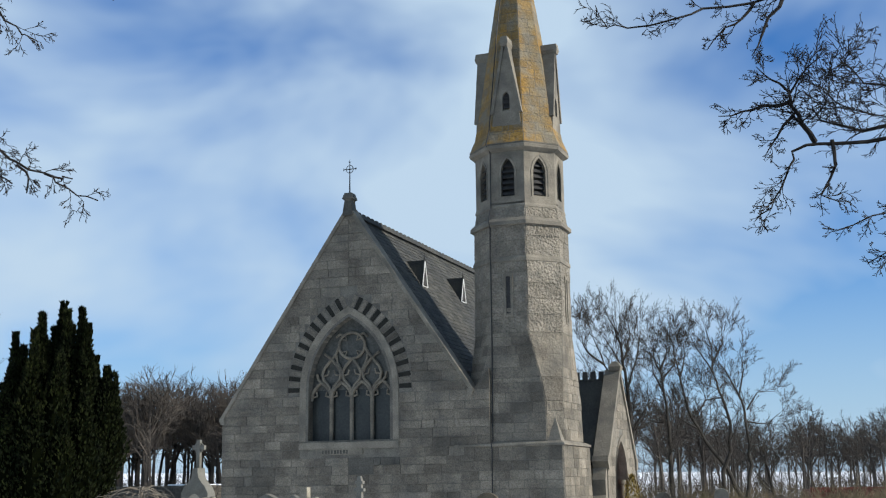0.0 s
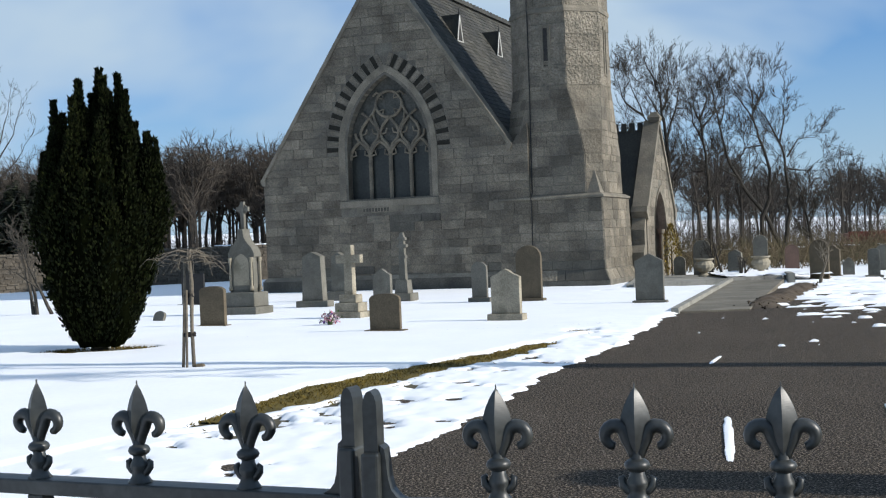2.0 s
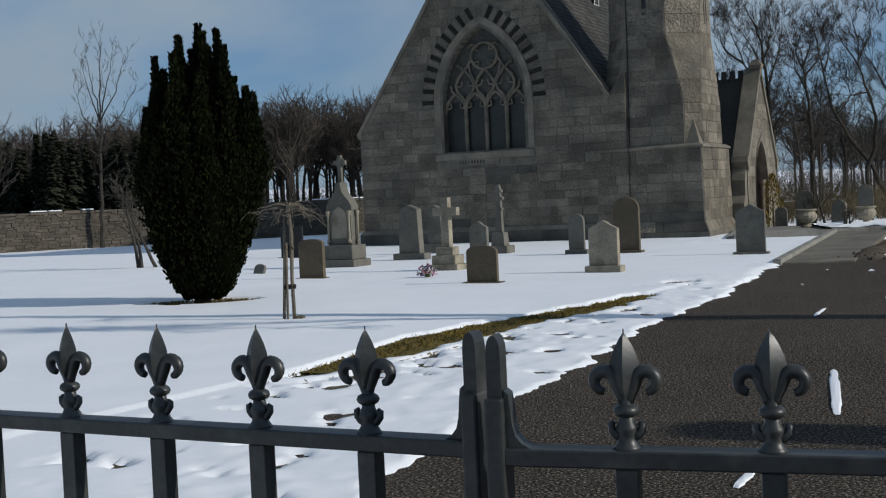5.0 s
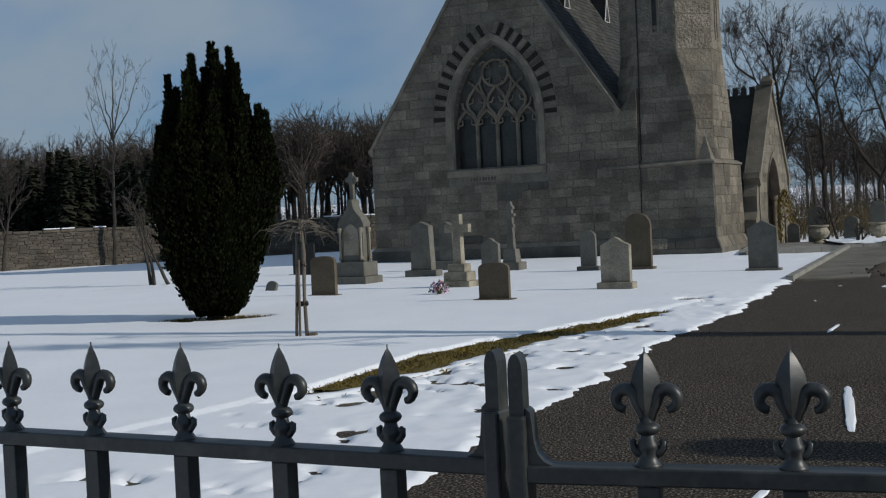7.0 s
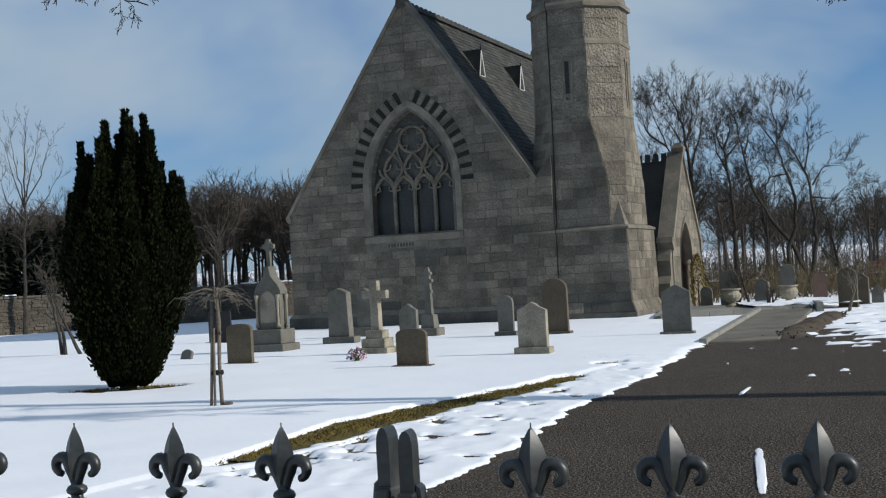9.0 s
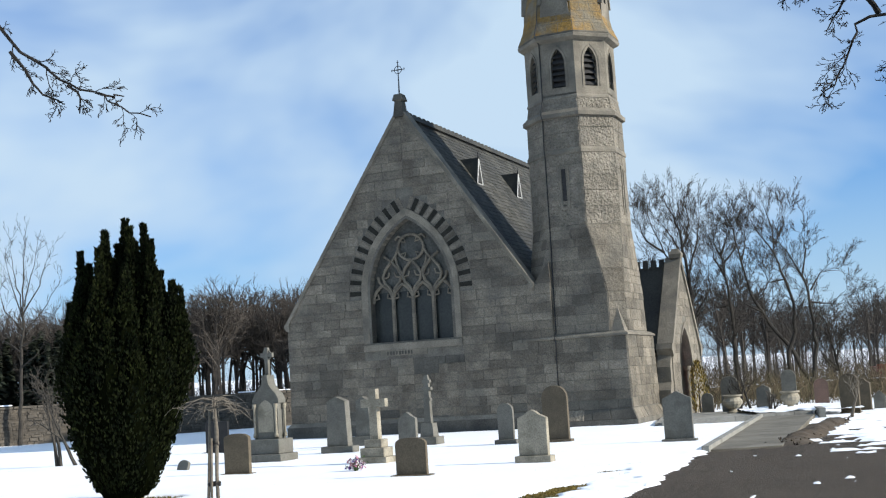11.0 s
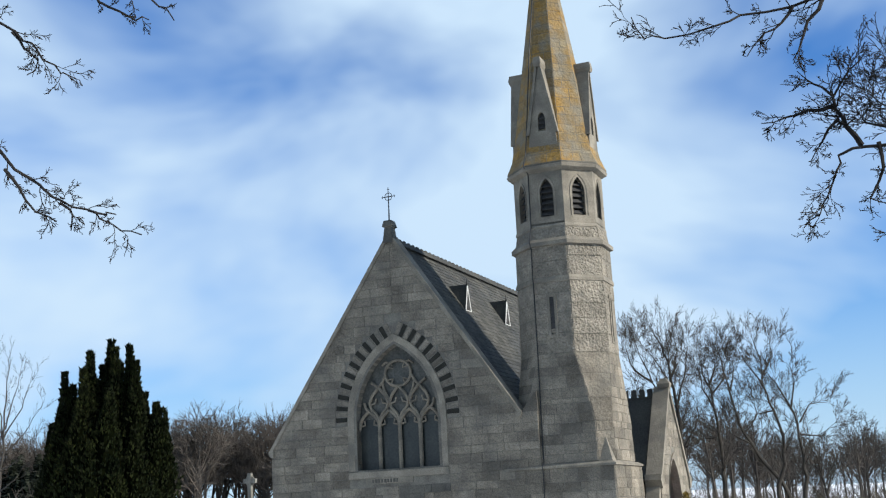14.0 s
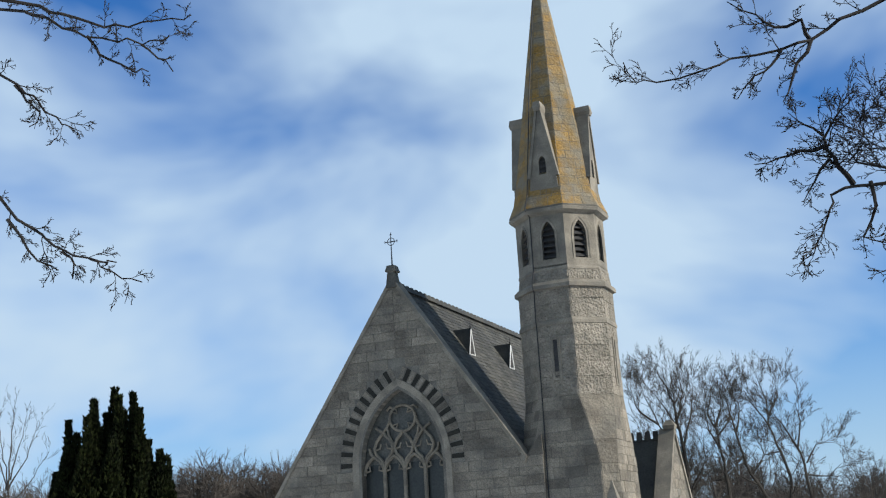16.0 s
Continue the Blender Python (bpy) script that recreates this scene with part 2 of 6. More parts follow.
def prism(outline, y0, y1):
    """An outline in x and z, pushed from y0 to y1."""
    return rings([[(x, y0, z) for x, z in outline], [(x, y1, z) for x, z in outline]])


def lathe(profile, n=16):
    return rings([[(r * math.cos(2 * math.pi * i / n), r * math.sin(2 * math.pi * i / n), z) for i in range(n)] for r, z in profile])


def tube_data(verts, faces, pts, radii, n=4):
    """Adds a tapering tube along pts to plain lists."""
    base = len(verts)
    side = None
    for k, (p, r) in enumerate(zip(pts, radii)):
        d = (pts[min(k + 1, len(pts) - 1)] - pts[max(k - 1, 0)])
        d = d.normalized() if d.length > 1e-9 else Vector((0, 0, 1))
        ref = side if side is not None and abs(side.dot(d)) < 0.95 else (Vector((0, 0, 1)) if abs(d.z) < 0.9 else Vector((1, 0, 0)))
        b = d.cross(ref).normalized()
        a = b.cross(d)
        side = a
        for i in range(n):
            w = 2 * math.pi * i / n
            q = p + (a * math.cos(w) + b * math.sin(w)) * r
            verts.append((q.x, q.y, q.z))
    for k in range(len(pts) - 1):
        for i in range(n):
            j = (i + 1) % n
            faces.append((base + k * n + i, base + k * n + j, base + (k + 1) * n + j, base + (k + 1) * n + i))
    faces.append(tuple(base + i for i in range(n))[::-1])
    faces.append(tuple(base + (len(pts) - 1) * n + i for i in range(n)))


def tube(name, pts, radii, mat, parent=None, n=8, label="", smooth=True):
    v, f = [], []
    tube_data(v, f, [Vector(p) for p in pts], radii, n)
    return link_mesh(name, v, f, mat, parent, label, smooth)


def arch_points(half, spring, rise, n=10, cx=0.0):
    """A pointed arch from its left springing to the right one, as x and z."""
    r = (half * half + rise * rise) / (2 * half)
    c = r - half
    top = math.acos(c / r)
    left = [(cx + c - r * math.cos(top * i / n), spring + r * math.sin(top * i / n)) for i in range(n + 1)]
    return left + [(2 * cx - x, z) for x, z in left[-2::-1]]


# ---- ground, drive, snow ----
EDGE = [(-1.6, 2.0), (-1.45, 5.0), (-1.3, 6.9), (-1.13, 8.2), (-0.83, 9.4), (-0.34, 10.9), (0.52, 14.6), (1.84, 18.5), (3.2, 23.7), (3.6, 25.2), (7.0, 37.0), (9.5, 38.5), (40.0, 41.0)]
TURF = [(-2.95, 11.5), (-2.33, 12.9), (-1.28, 15.2), (0.08, 17.4), (0.75, 18.9)]


def off_line(line, x, y):
    """Distance to a polyline, positive to its left."""
    best, sign = 1e9, 1.0
    for (ax, ay), (bx, by) in zip(line, line[1:]):
        dx, dy = bx - ax, by - ay
        k = max(0.0, min(1.0, ((x - ax) * dx + (y - ay) * dy) / (dx * dx + dy * dy)))
        ex, ey = x - ax - k * dx, y - ay - k * dy
        dd = ex * ex + ey * ey
        if dd < best:
            best, sign = dd, 1.0 if dx * ey - dy * ex > 0 else -1.0
    return sign * math.sqrt(best)


def fract(x, y, s, seed=0.0):
    return noise.noise((x * s, y * s, seed)) + 0.5 * noise.noise((x * s * 2.3, y * s * 2.3, seed + 7)) + 0.25 * noise.noise((x * s * 5.1, y * s * 5.1, seed + 3))


def snow_cover(x, y):
    """How deep the snow lies: below zero it has melted."""
    e = off_line(EDGE, x, y)
    if e > 6 and y < 41:
        cover = 1.0
    else:
        cover = e * 2.2 + 0.34 * fract(x, y, 1.5) + 0.1
        if 0 < e < 2.6:
            g = off_line(TURF, x, y) if y < 20.5 else 5.0
            if y < 20.5:
                band = 0.42 - 0.055 * max(0.0, y - 14.0)
                if abs(g) < 0.62:
                    cover = min(cover, (abs(g) - band) * 4 + 0.75 * fract(x, y, 2.3, 4) - 0.25 * max(0.0, 1 - abs(y - 17.0) / 3.5) * (g < 0))
                elif g < 0:
                    worn = max(0.0, 1 - abs(y - 11.4) / 2.4) * max(0.0, 1 - abs(g + 0.85) / 0.9) + 0.6 * max(0.0, 1 - abs(g + 0.62) / 0.3) * (y < 17)
                    cover = min(cover, 0.50 - 0.62 * worn + 1.0 * fract(x * 0.8 + y * 0.2, y * 0.6, 3.4, 9))
        if e < 0 and y > 17 and x > 3.2:
            far = min(1.0, (y - 17) / 10) * min(1.0, max(0.0, (x - 3.6 - (y - 19) * 0.16) / 2.5))
            streak = fract(x * 0.42 + y * 0.1, y * 1.15, 2.8, 21)
            cover = max(cover, -0.86 + 0.84 * far + 1.15 * streak)
        if y > 38.5 and x > 8.5:
            cover = max(cover, 0.6 + 0.8 * fract(x, y, 0.8, 2))
    ring = math.hypot((x + 6.86) / 1.05, (y - 20.6) / 0.62) - 1.0
    cover = min(cover, ring * 4 + 0.3 * fract(x, y, 3.0, 5))
    cover = min(cover, math.hypot((x - 1.38) / 0.34, (y - 20.9) / 0.45) * 1.2 - 1.0 + 0.5 * fract(x, y, 3.0, 15))
    if 2.6 < x < 8 and 33 < y < 40:
        cover = min(cover, 0.5 + 1.0 * fract(x * 0.6, y, 1.4, 12))
    return cover


def sheet(name, x0, x1, y0, y1, step, mat, height, keep=None):
    nx, ny = int((x1 - x0) / step), int((y1 - y0) / step)
    vs, fs = [], []
    for j in range(ny + 1):
        for i in range(nx + 1):
            x, y = x0 + (x1 - x0) * i / nx, y0 + (y1 - y0) * j / ny
            vs.append((x, y, height(x, y)))
    for j in range(ny):
        for i in range(nx):
            a = j * (nx + 1) + i
            if max(vs[a][2], vs[a + 1][2], vs[a + nx + 1][2], vs[a + nx + 2][2]) > -0.045:
                fs.append((a, a + 1, a + nx + 2, a + nx + 1))
    return link_mesh(name, vs, fs, mat, smooth=True)


def snow_height(x, y):
    c = snow_cover(x, y)
    roll = 0.02 * noise.noise((x * 0.35, y * 0.35, 3)) + 0.010 * noise.noise((x * 1.3, y * 1.3, 8))
    if c <= 0:
        return -0.05
    up = min(1.0, c / 0.3)
    trodden = (0.016 * noise.noise((x * 4.5, y * 3.2, 1)) + 0.010 * noise.noise((x * 9, y * 6, 4))) * max(0.0, 1 - abs(off_line(EDGE, x, y) - 0.8) / 1.2) if -1 < x < 6 or y < 16 else 0.0
    thick = 0.020 if y < 20.5 and off_line(EDGE, x, y) > 0 and off_line(TURF, x, y) < 0 else 0.045
    return -0.012 + thick * up * (2 - up) + (roll + trodden) * up


ground = tagged(link_mesh("ground", [(-900, -300, -0.032), (900, -300, -0.032), (900, 1500, -0.032), (-900, 1500, -0.032)], [(0, 1, 2, 3)], SOIL), "brown winter earth under the snow", "ground", kind="structure")
drive = tagged(link_mesh("road", [(-1.9, -12, -0.02), (14, -12, -0.02), (40, 43, -0.02), (9, 43, -0.02), (2.2, 25.8, -0.02), (-0.6, 14.7, -0.02), (-2.2, 9.0, -0.02)], [(0, 1, 2, 3, 4, 5, 6)], DRIVE), "brown-grey chipped tarmac drive", "drive", kind="structure")
for sx0, sx1, sy0, sy1, st in ((-7, 7, 2.0, 22, 0.055), (-14, 14, 22, 44, 0.13), (-34, -14, 2, 75, 0.5), (-14, -7, 2, 22, 0.25), (7, 14, 2, 22, 0.16), (14, 40, 2, 75, 0.5), (-14, 14, 44, 75, 0.5), (-34, -1.5, -12, 2, 0.25)):
    tagged(sheet("snow", sx0, sx1, sy0, sy1, st, SNOW, snow_height), "white melting snow lying over the graveyard", "snow", kind="stuff")
tagged(link_mesh("snow", [(-400, 74.5, -0.012), (400, 74.5, -0.012), (700, 900, 5), (-700, 900, 20)], [(0, 1, 2, 3)], SNOW), "snow-covered fields rising behind the wood", "snow", kind="stuff")


def turf():
    rng = random.Random(5)
    vs, fs = [], []
    spots = []
    for (ax, ay), (bx, by) in zip(TURF, TURF[1:]):
        for _ in range(int(900 * math.hypot(bx - ax, by - ay) / 2)):
            k = rng.random()
            spots.append((ax + k * (bx - ax) + rng.gauss(0, 0.2), ay + k * (by - ay) + rng.gauss(0, 0.26), 0.018))
    for _ in range(330):
        spots.append((1.35 + rng.gauss(0, 0.16), 20.85 + rng.gauss(0, 0.2), 0.025))
    for _ in range(900):
        a, k = rng.uniform(0, 6.28), rng.uniform(0.55, 1.02)
        spots.append((-6.86 + 1.0 * k * math.cos(a), 20.6 + 0.58 * k * math.sin(a), 0.025))
    for x, y, h in spots:
        a, b = rng.uniform(0, 6.28), rng.uniform(0, 6.28)
        hh = h * rng.uniform(0.5, 1.3)
        w = 0.012
        n0 = len(vs)
        vs += [(x - w * math.cos(a), y - w * math.sin(a), -0.02), (x + w * math.cos(a), y + w * math.sin(a), -0.02), (x + 0.04 * math.cos(b), y + 0.04 * math.sin(b), hh)]
        fs.append((n0, n0 + 1, n0 + 2))
    return vs, fs


tagged(link_mesh("grass", *turf(), GRASS), "tufts of yellow-green winter grass where snow melted", "grass", kind="stuff")


def turf_bed():
    vs, fs = [], []
    for i, (x, y) in enumerate(TURF):
        (ax, ay), (bx, by) = TURF[max(0, i - 1)], TURF[min(len(TURF) - 1, i + 1)]
        ln = math.hypot(bx - ax, by - ay)
        px, py = -(by - ay) / ln * 0.62, (bx - ax) / ln * 0.62
        vs += [(x + px, y + py, -0.010), (x - px, y - py, -0.010)]
        if i:
            fs.append((2 * i - 2, 2 * i - 1, 2 * i + 1, 2 * i))
    return vs, fs


tagged(link_mesh("lawn", *turf_bed(), GRASS), "strip of yellowed turf beside the drive", "grass", kind="structure")


# ---- church ----
church = thing("church", -3.664, 42.357, 0, -20, "grey granite gothic church with slim octagonal spired tower", "church")
HALF, EAVE, APEX = 5.0, 4.07, 11.45
W_HALF, W_SILL, W_SPRING, W_RISE = 1.56, 3.25, 5.0, 2.55
W_R = (W_HALF ** 2 + W_RISE ** 2) / (2 * W_HALF)
W_C = W_R - W_HALF
rng = random.Random(11)


def gable_half():
    arch = arch_points(W_HALF, W_SPRING, W_RISE, 12)[:13]
    return [(-HALF, -0.3), (0, -0.3), (0, W_SILL), (-W_HALF, W_SILL)] + arch + [(0, APEX - 0.06), (-HALF, EAVE - 0.06)]


def join(bms):
    out = bmesh.new()
    for b in bms:
        me = bpy.data.meshes.new("tmp")
        b.to_mesh(me)
        b.free()
        out.from_mesh(me)
        bpy.data.meshes.remove(me)
    return out


half = gable_half()
wall_front = part("wall_front", join([prism(half, 0.0, 0.62), prism([(-x, z) for x, z in half][::-1], 0.0, 0.62)]), MORTAR, church)


def quad_block(corners, back, out_n, proud):
    """A stone from four front corners (x, y, z), pushed back along out_n."""
    n = Vector(out_n)
    f = [Vector(c) + n * proud for c in corners]
    mid = sum(f, Vector()) / 4
    g = [mid + (p - mid) * (1 - 0.012 / max(0.1, (p - mid).length)) for p in f]
    b = [Vector(c) - n * back for c in corners]
    ring0 = [p - n * 0.012 for p in f]
    vs = [tuple(p) for p in (*g, *ring0, *b)]
    fs = [(0, 1, 2, 3)]
    for i in range(4):
        j = (i + 1) % 4
        fs += [(i, i + 4, j + 4, j), (i + 4, i + 8, j + 8, j + 4)]
    return vs, fs


def one_block(name, parent, mat, corners, out_n, proud):
    vs, fs = quad_block(corners, 0.03, out_n, proud)
    return link_mesh(name, vs, fs, mat, parent)


def cut_row(a, b, wide, rng):
    """Cuts a stretch into stones of about that width."""
    n = max(1, round((b - a) / wide))
    cuts = [a] + sorted(a + (b - a) * (i + rng.uniform(-0.36, 0.36)) / n for i in range(1, n)) + [b]
    return list(zip(cuts, cuts[1:]))


def open_half(z):
    if z < W_SILL - 0.30:
        return 0.0
    if z < W_SPRING - 0.14:
        return W_HALF + 0.32
    r = 3.67
    k = r * r - (z - W_SPRING) ** 2
    return max(0.0, math.sqrt(k) - W_C) if k > 0 else 0.0


JOINT = 0.014
z = -0.02
while z < APEX - 0.5:
    h = rng.choice((0.27, 0.31, 0.34, 0.36))
    z1 = min(z + h, APEX - 0.3)

    def edge(q):
        return HALF if q < EAVE else HALF * (APEX - q) / (APEX - EAVE)

    hole = max(open_half(z), open_half(z1), open_half((z + z1) / 2))
    for s in (-1, 1):
        stop = 4.25 if s > 0 and z < 2.95 else 99
        a = hole if hole > 0.05 else 0.0
        b0, b1 = min(edge(z), stop), min(edge(z1), stop)
        if s > 0 and 2.95 <= z < 4.6:
            b0, b1 = 5.16, 5.16
        if b1 - a < 0.06:
            continue
        spans = cut_row(a, (b0 + b1) / 2, 0.72, rng)
        for i, (p, q) in enumerate(spans):
            last = i == len(spans) - 1
            c = [(p + JOINT / 2, z + JOINT / 2), ((b0 if last else q) - JOINT / 2, z + JOINT / 2), ((b1 if last else q) - JOINT / 2, z1 - JOINT / 2), (p + JOINT / 2, z1 - JOINT / 2)]
            c = [(s * x, 0.0, zz) for x, zz in c]
            if s < 0:
                c = c[::-1]
            stained = 2.0 < z < 2.75 and p < 1.25 and rng.random() < 0.45 or z < 0.85 and rng.random() < 0.3
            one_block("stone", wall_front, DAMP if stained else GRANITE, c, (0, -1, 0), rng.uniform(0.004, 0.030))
    z = z1
part("wall_return", prism([(4.1, 2.9), (5.165, 2.9), (5.165, 4.9), (5.14, 5.5), (4.95, 5.3), (4.5, 4.7)], 0.004, 1.3), GRANITE, church, "wall filling the corner between gable and tower")

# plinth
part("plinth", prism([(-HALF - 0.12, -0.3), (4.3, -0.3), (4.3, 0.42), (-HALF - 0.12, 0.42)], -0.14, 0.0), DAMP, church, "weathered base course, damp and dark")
part("plinth_slope", rings([[(-HALF - 0.12, -0.14, 0.424), (4.3, -0.14, 0.424), (4.3, 0.05, 0.424), (-HALF - 0.12, 0.05, 0.424)], [(-HALF, -0.03, 0.56), (4.3, -0.03, 0.56), (4.3, 0.05, 0.56), (-HALF, 0.05, 0.56)]]), DRESSED, church)

# great window
window = thing("window", 0, 0, 0)
window.parent = church
window["label"] = "four-light pointed window with stone tracery"


def arch_band(half, spring, rise, wide, y0, y1, foot, n=14):
    inner = [(-half, foot)] + arch_points(half, spring, rise, n) + [(half, foot)]
    r = (half * half + rise * rise) / (2 * half)
    c = r - half
    r2 = r + wide
    rise2 = math.sqrt(r2 * r2 - c * c)
    outer = [(-half - wide, foot)] + arch_points(half + wide, spring, rise2, n) + [(half + wide, foot)]
    loops = []
    for (xi, zi), (xo, zo) in zip(inner, outer):
        loops.append([(xi, y0 + 0.05, zi), (xo, y0, zo), (xo, y1, zo), (xi, y1, zi)])
    return rings(loops)


part("window_frame", arch_band(W_HALF, W_SPRING, W_RISE, 0.33, -0.035, 0.34, W_SILL - 0.02), DRESSED, window)
part("window_sill", prism([(-W_HALF - 0.34, W_SILL - 0.29), (W_HALF + 0.34, W_SILL - 0.29), (W_HALF + 0.33, W_SILL - 0.06), (-W_HALF - 0.33, W_SILL - 0.06)], -0.05, 0.35), DRESSED, window)
T_Z = 5.02
part("pane", boxed(-W_HALF, W_HALF, 0.36, 0.38, W_SILL - 0.06, T_Z), GLASS, window, "dark leaded glass of the four lights")
part("pane", prism([(-W_HALF, T_Z), (W_HALF, T_Z)] + arch_points(W_HALF, T_Z, W_RISE - 0.02, 12)[-2:0:-1], 0.35, 0.37), GLASS_GREY, window, "lighter grey glass in the tracery")


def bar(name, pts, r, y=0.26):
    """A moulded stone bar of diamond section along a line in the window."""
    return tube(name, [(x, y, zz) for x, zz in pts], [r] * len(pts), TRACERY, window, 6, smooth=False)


def in_arch(x, zz, inset=0.04):
    """Pulls a point inside the window's arch."""
    if zz > W_SPRING:
        k = (W_R - inset) ** 2 - (zz - W_SPRING) ** 2
        lim = math.sqrt(k) - W_C if k > 0 else 0.0
    else:
        lim = W_HALF - inset
    return max(-lim, min(lim, x)), zz


for mx in (-0.78, 0.0, 0.78):
    bar("mullion", [(mx, W_SILL - 0.05), (mx, 4.5), (mx, 5.02)], 0.075)
for mx in (-1.17, -0.39, 0.39, 1.17):
    bar("light_head", arch_points(0.39, 4.66, 0.62, 6, mx), 0.062)
    for q in (-1, 1):
        bar("cusp", [(mx + q * 0.34, 4.78), (mx + q * 0.17, 4.82), (mx + q * 0.20, 4.98)], 0.035)
for mx in (-0.78, 0.0, 0.78):
    for q in (-1, 1):
        bar("tracery", [in_arch(mx + q * x, zz) for x, zz in ((0.0, 4.95), (0.10, 5.16), (0.30, 5.36), (0.36, 5.58), (0.26, 5.82), (0.08, 6.02), (0.0, 6.14))], 0.056)
        bar("cusp", [(mx + q * 0.33, 5.52), (mx + q * 0.15, 5.56), (mx + q * 0.10, 5.72)], 0.032)
for q in (-1, 1):
    bar("tracery", [in_arch(q * x, zz) for x, zz in ((1.17, 5.26), (1.30, 5.42), (1.34, 5.60))], 0.05)
    bar("tracery", [in_arch(q * x, zz) for x, zz in ((0.78, 6.10), (0.92, 6.22), (1.05, 6.30))], 0.05)
    bar("tracery", [in_arch(q * x, zz) for x, zz in ((0.78, 6.10), (0.62, 6.28), (0.50, 6.50))], 0.05)
    bar("tracery", [in_arch(q * x, zz) for x, zz in ((0.34, 5.60), (0.46, 5.80), (0.56, 6.00), (0.62, 6.28))], 0.045)
    bar("tracery", [in_arch(q * x, zz) for x, zz in ((0.30, 6.92), (0.46, 6.98), (0.60, 6.86))], 0.042)
bar("roundel", [(0.50 * math.sin(k * math.pi / 10), 6.56 + 0.46 * math.cos(k * math.pi / 10)) for k in range(21)], 0.052)
for k in range(4):
    a = math.pi / 4 + k * math.pi / 2
    bar("cusp", [(0.48 * math.sin(a - 0.22), 6.56 + 0.44 * math.cos(a - 0.22)), (0.27 * math.sin(a), 6.56 + 0.26 * math.cos(a)), (0.48 * math.sin(a + 0.22), 6.56 + 0.44 * math.cos(a + 0.22))], 0.03)
tablet = part("tablet", prism([(-1.25, 2.76), (0.55, 2.76), (0.55, 2.95), (-1.25, 2.95)], -0.034, 0.0), DRESSED, church, "weathered carved tablet under the window")
for k in range(9):
    x = -1.0 + 0.115 * k
    part("worn_letter", boxed(x, x + 0.065 + 0.02 * (k % 3 == 1), -0.042, -0.033, 2.79 + 0.01 * (k % 2), 2.92), DAMP, tablet, "dark worn carving")

# alternating arch stones
top = math.acos(W_C / (W_R + 0.56))
for s in (-1, 1):
    for k in range(20):
        a0, a1 = top * (k - 0.28) / 20 * 0.985, top * (k + 0.72) / 20 * 0.985
        r0, r1 = W_R + 0.345, W_R + 0.80
        c = [(s * (rr * math.cos(a) - W_C), 0.0, W_SPRING + rr * math.sin(a)) for rr, a in ((r0, a0 + 0.006), (r1, a0 + 0.006), (r1, a1 - 0.006), (r0, a1 - 0.006))]
        if s < 0:
            c = c[::-1]
        if all(abs(p[0]) > 0.0 and p[0] * s > 0.0 for p in c):
            one_block("arch_stone", wall_front, DARK_STONE if k % 2 == 0 else GRANITE, c, (0, -1, 0), 0.02 if k % 2 == 0 else 0.014)

# copings, apex and cross
slope = math.atan2(APEX - EAVE, HALF)
run = math.hypot(APEX - EAVE, HALF)
for s in (-1, 1):
    low = 0.0 if s < 0 else 0.88
    for k in range(9):
        a, b = low + (run - low) * k / 9 + 0.006, low + (run - low) * (k + 1) / 9 - 0.006
        o = [(HALF - a * math.cos(slope), EAVE + a * math.sin(slope)), (HALF - b * math.cos(slope), EAVE + b * math.sin(slope))]
        nx, nz = math.sin(slope) * 0.10, math.cos(slope) * 0.10
        c = [(s * o[0][0], o[0][1] - 0.04), (s * (o[0][0] + nx), o[0][1] + nz), (s * (o[1][0] + nx), o[1][1] + nz), (s * o[1][0], o[1][1] - 0.04)]
        part("coping", prism(c, -0.07, 0.52), DRESSED, church)
    kx, kz = (HALF, EAVE) if s < 0 else (HALF - low * math.cos(slope), EAVE + low * math.sin(slope))
    part("kneeler", prism([(s * (kx - 0.1), kz - 0.16), (s * (kx + 0.02), kz - 0.16), (s * (kx + 0.10), kz - 0.02), (s * (kx + 0.10), kz + 0.07), (s * (kx - 0.1), kz + 0.05)], -0.075, 0.5), DRESSED, church)
part("apex_stone", rings([[(-0.2, -0.14, 11.2), (0.2, -0.14, 11.2), (0.2, 0.3, 11.2), (-0.2, 0.3, 11.2)], [(-0.13, -0.1, 11.75), (0.13, -0.1, 11.75), (0.13, 0.24, 11.75), (-0.13, 0.24, 11.75)], [(-0.2, -0.16, 11.8), (0.2, -0.16, 11.8), (0.2, 0.3, 11.8), (-0.2, 0.3, 11.8)], [(-0.14, -0.1, 12.02), (0.14, -0.1, 12.02), (0.14, 0.24, 12.02), (-0.14, 0.24, 12.02)]]), DAMP, church, "dark weathered carved gable finial stone")
cross = thing("iron_cross", 0, 0.07, 12.0)
cross.parent = church
cross["label"] = "wrought iron cross with ring and fleurs"
tube("shaft", [(0, 0, 0), (0, 0, 0.5), (0, 0, 1.28)], [0.03, 0.024, 0.012], LEAD, cross, 6)
tube("arm", [(-0.27, 0, 0.93), (0, 0, 0.93), (0.27, 0, 0.93)], [0.012, 0.022, 0.012], LEAD, cross, 6)
tube("ring", [(0.14 * math.cos(k * math.pi / 8), 0, 0.93 + 0.14 * math.sin(k * math.pi / 8)) for k in range(17)], [0.013] * 17, LEAD, cross, 5)
for ax, az in ((-0.24, 0.93), (0.24, 0.93), (0, 1.2)):
    for q in (-1, 1):
        dx, dz = (0.0, 0.055 * q) if ax else (0.055 * q, 0.0)
        tube("fleur", [(ax, 0, az), (ax + dx * 0.6, 0, az + dz * 0.6), (ax + dx, 0, az + dz)], [0.013, 0.012, 0.006], LEAD, cross, 5)

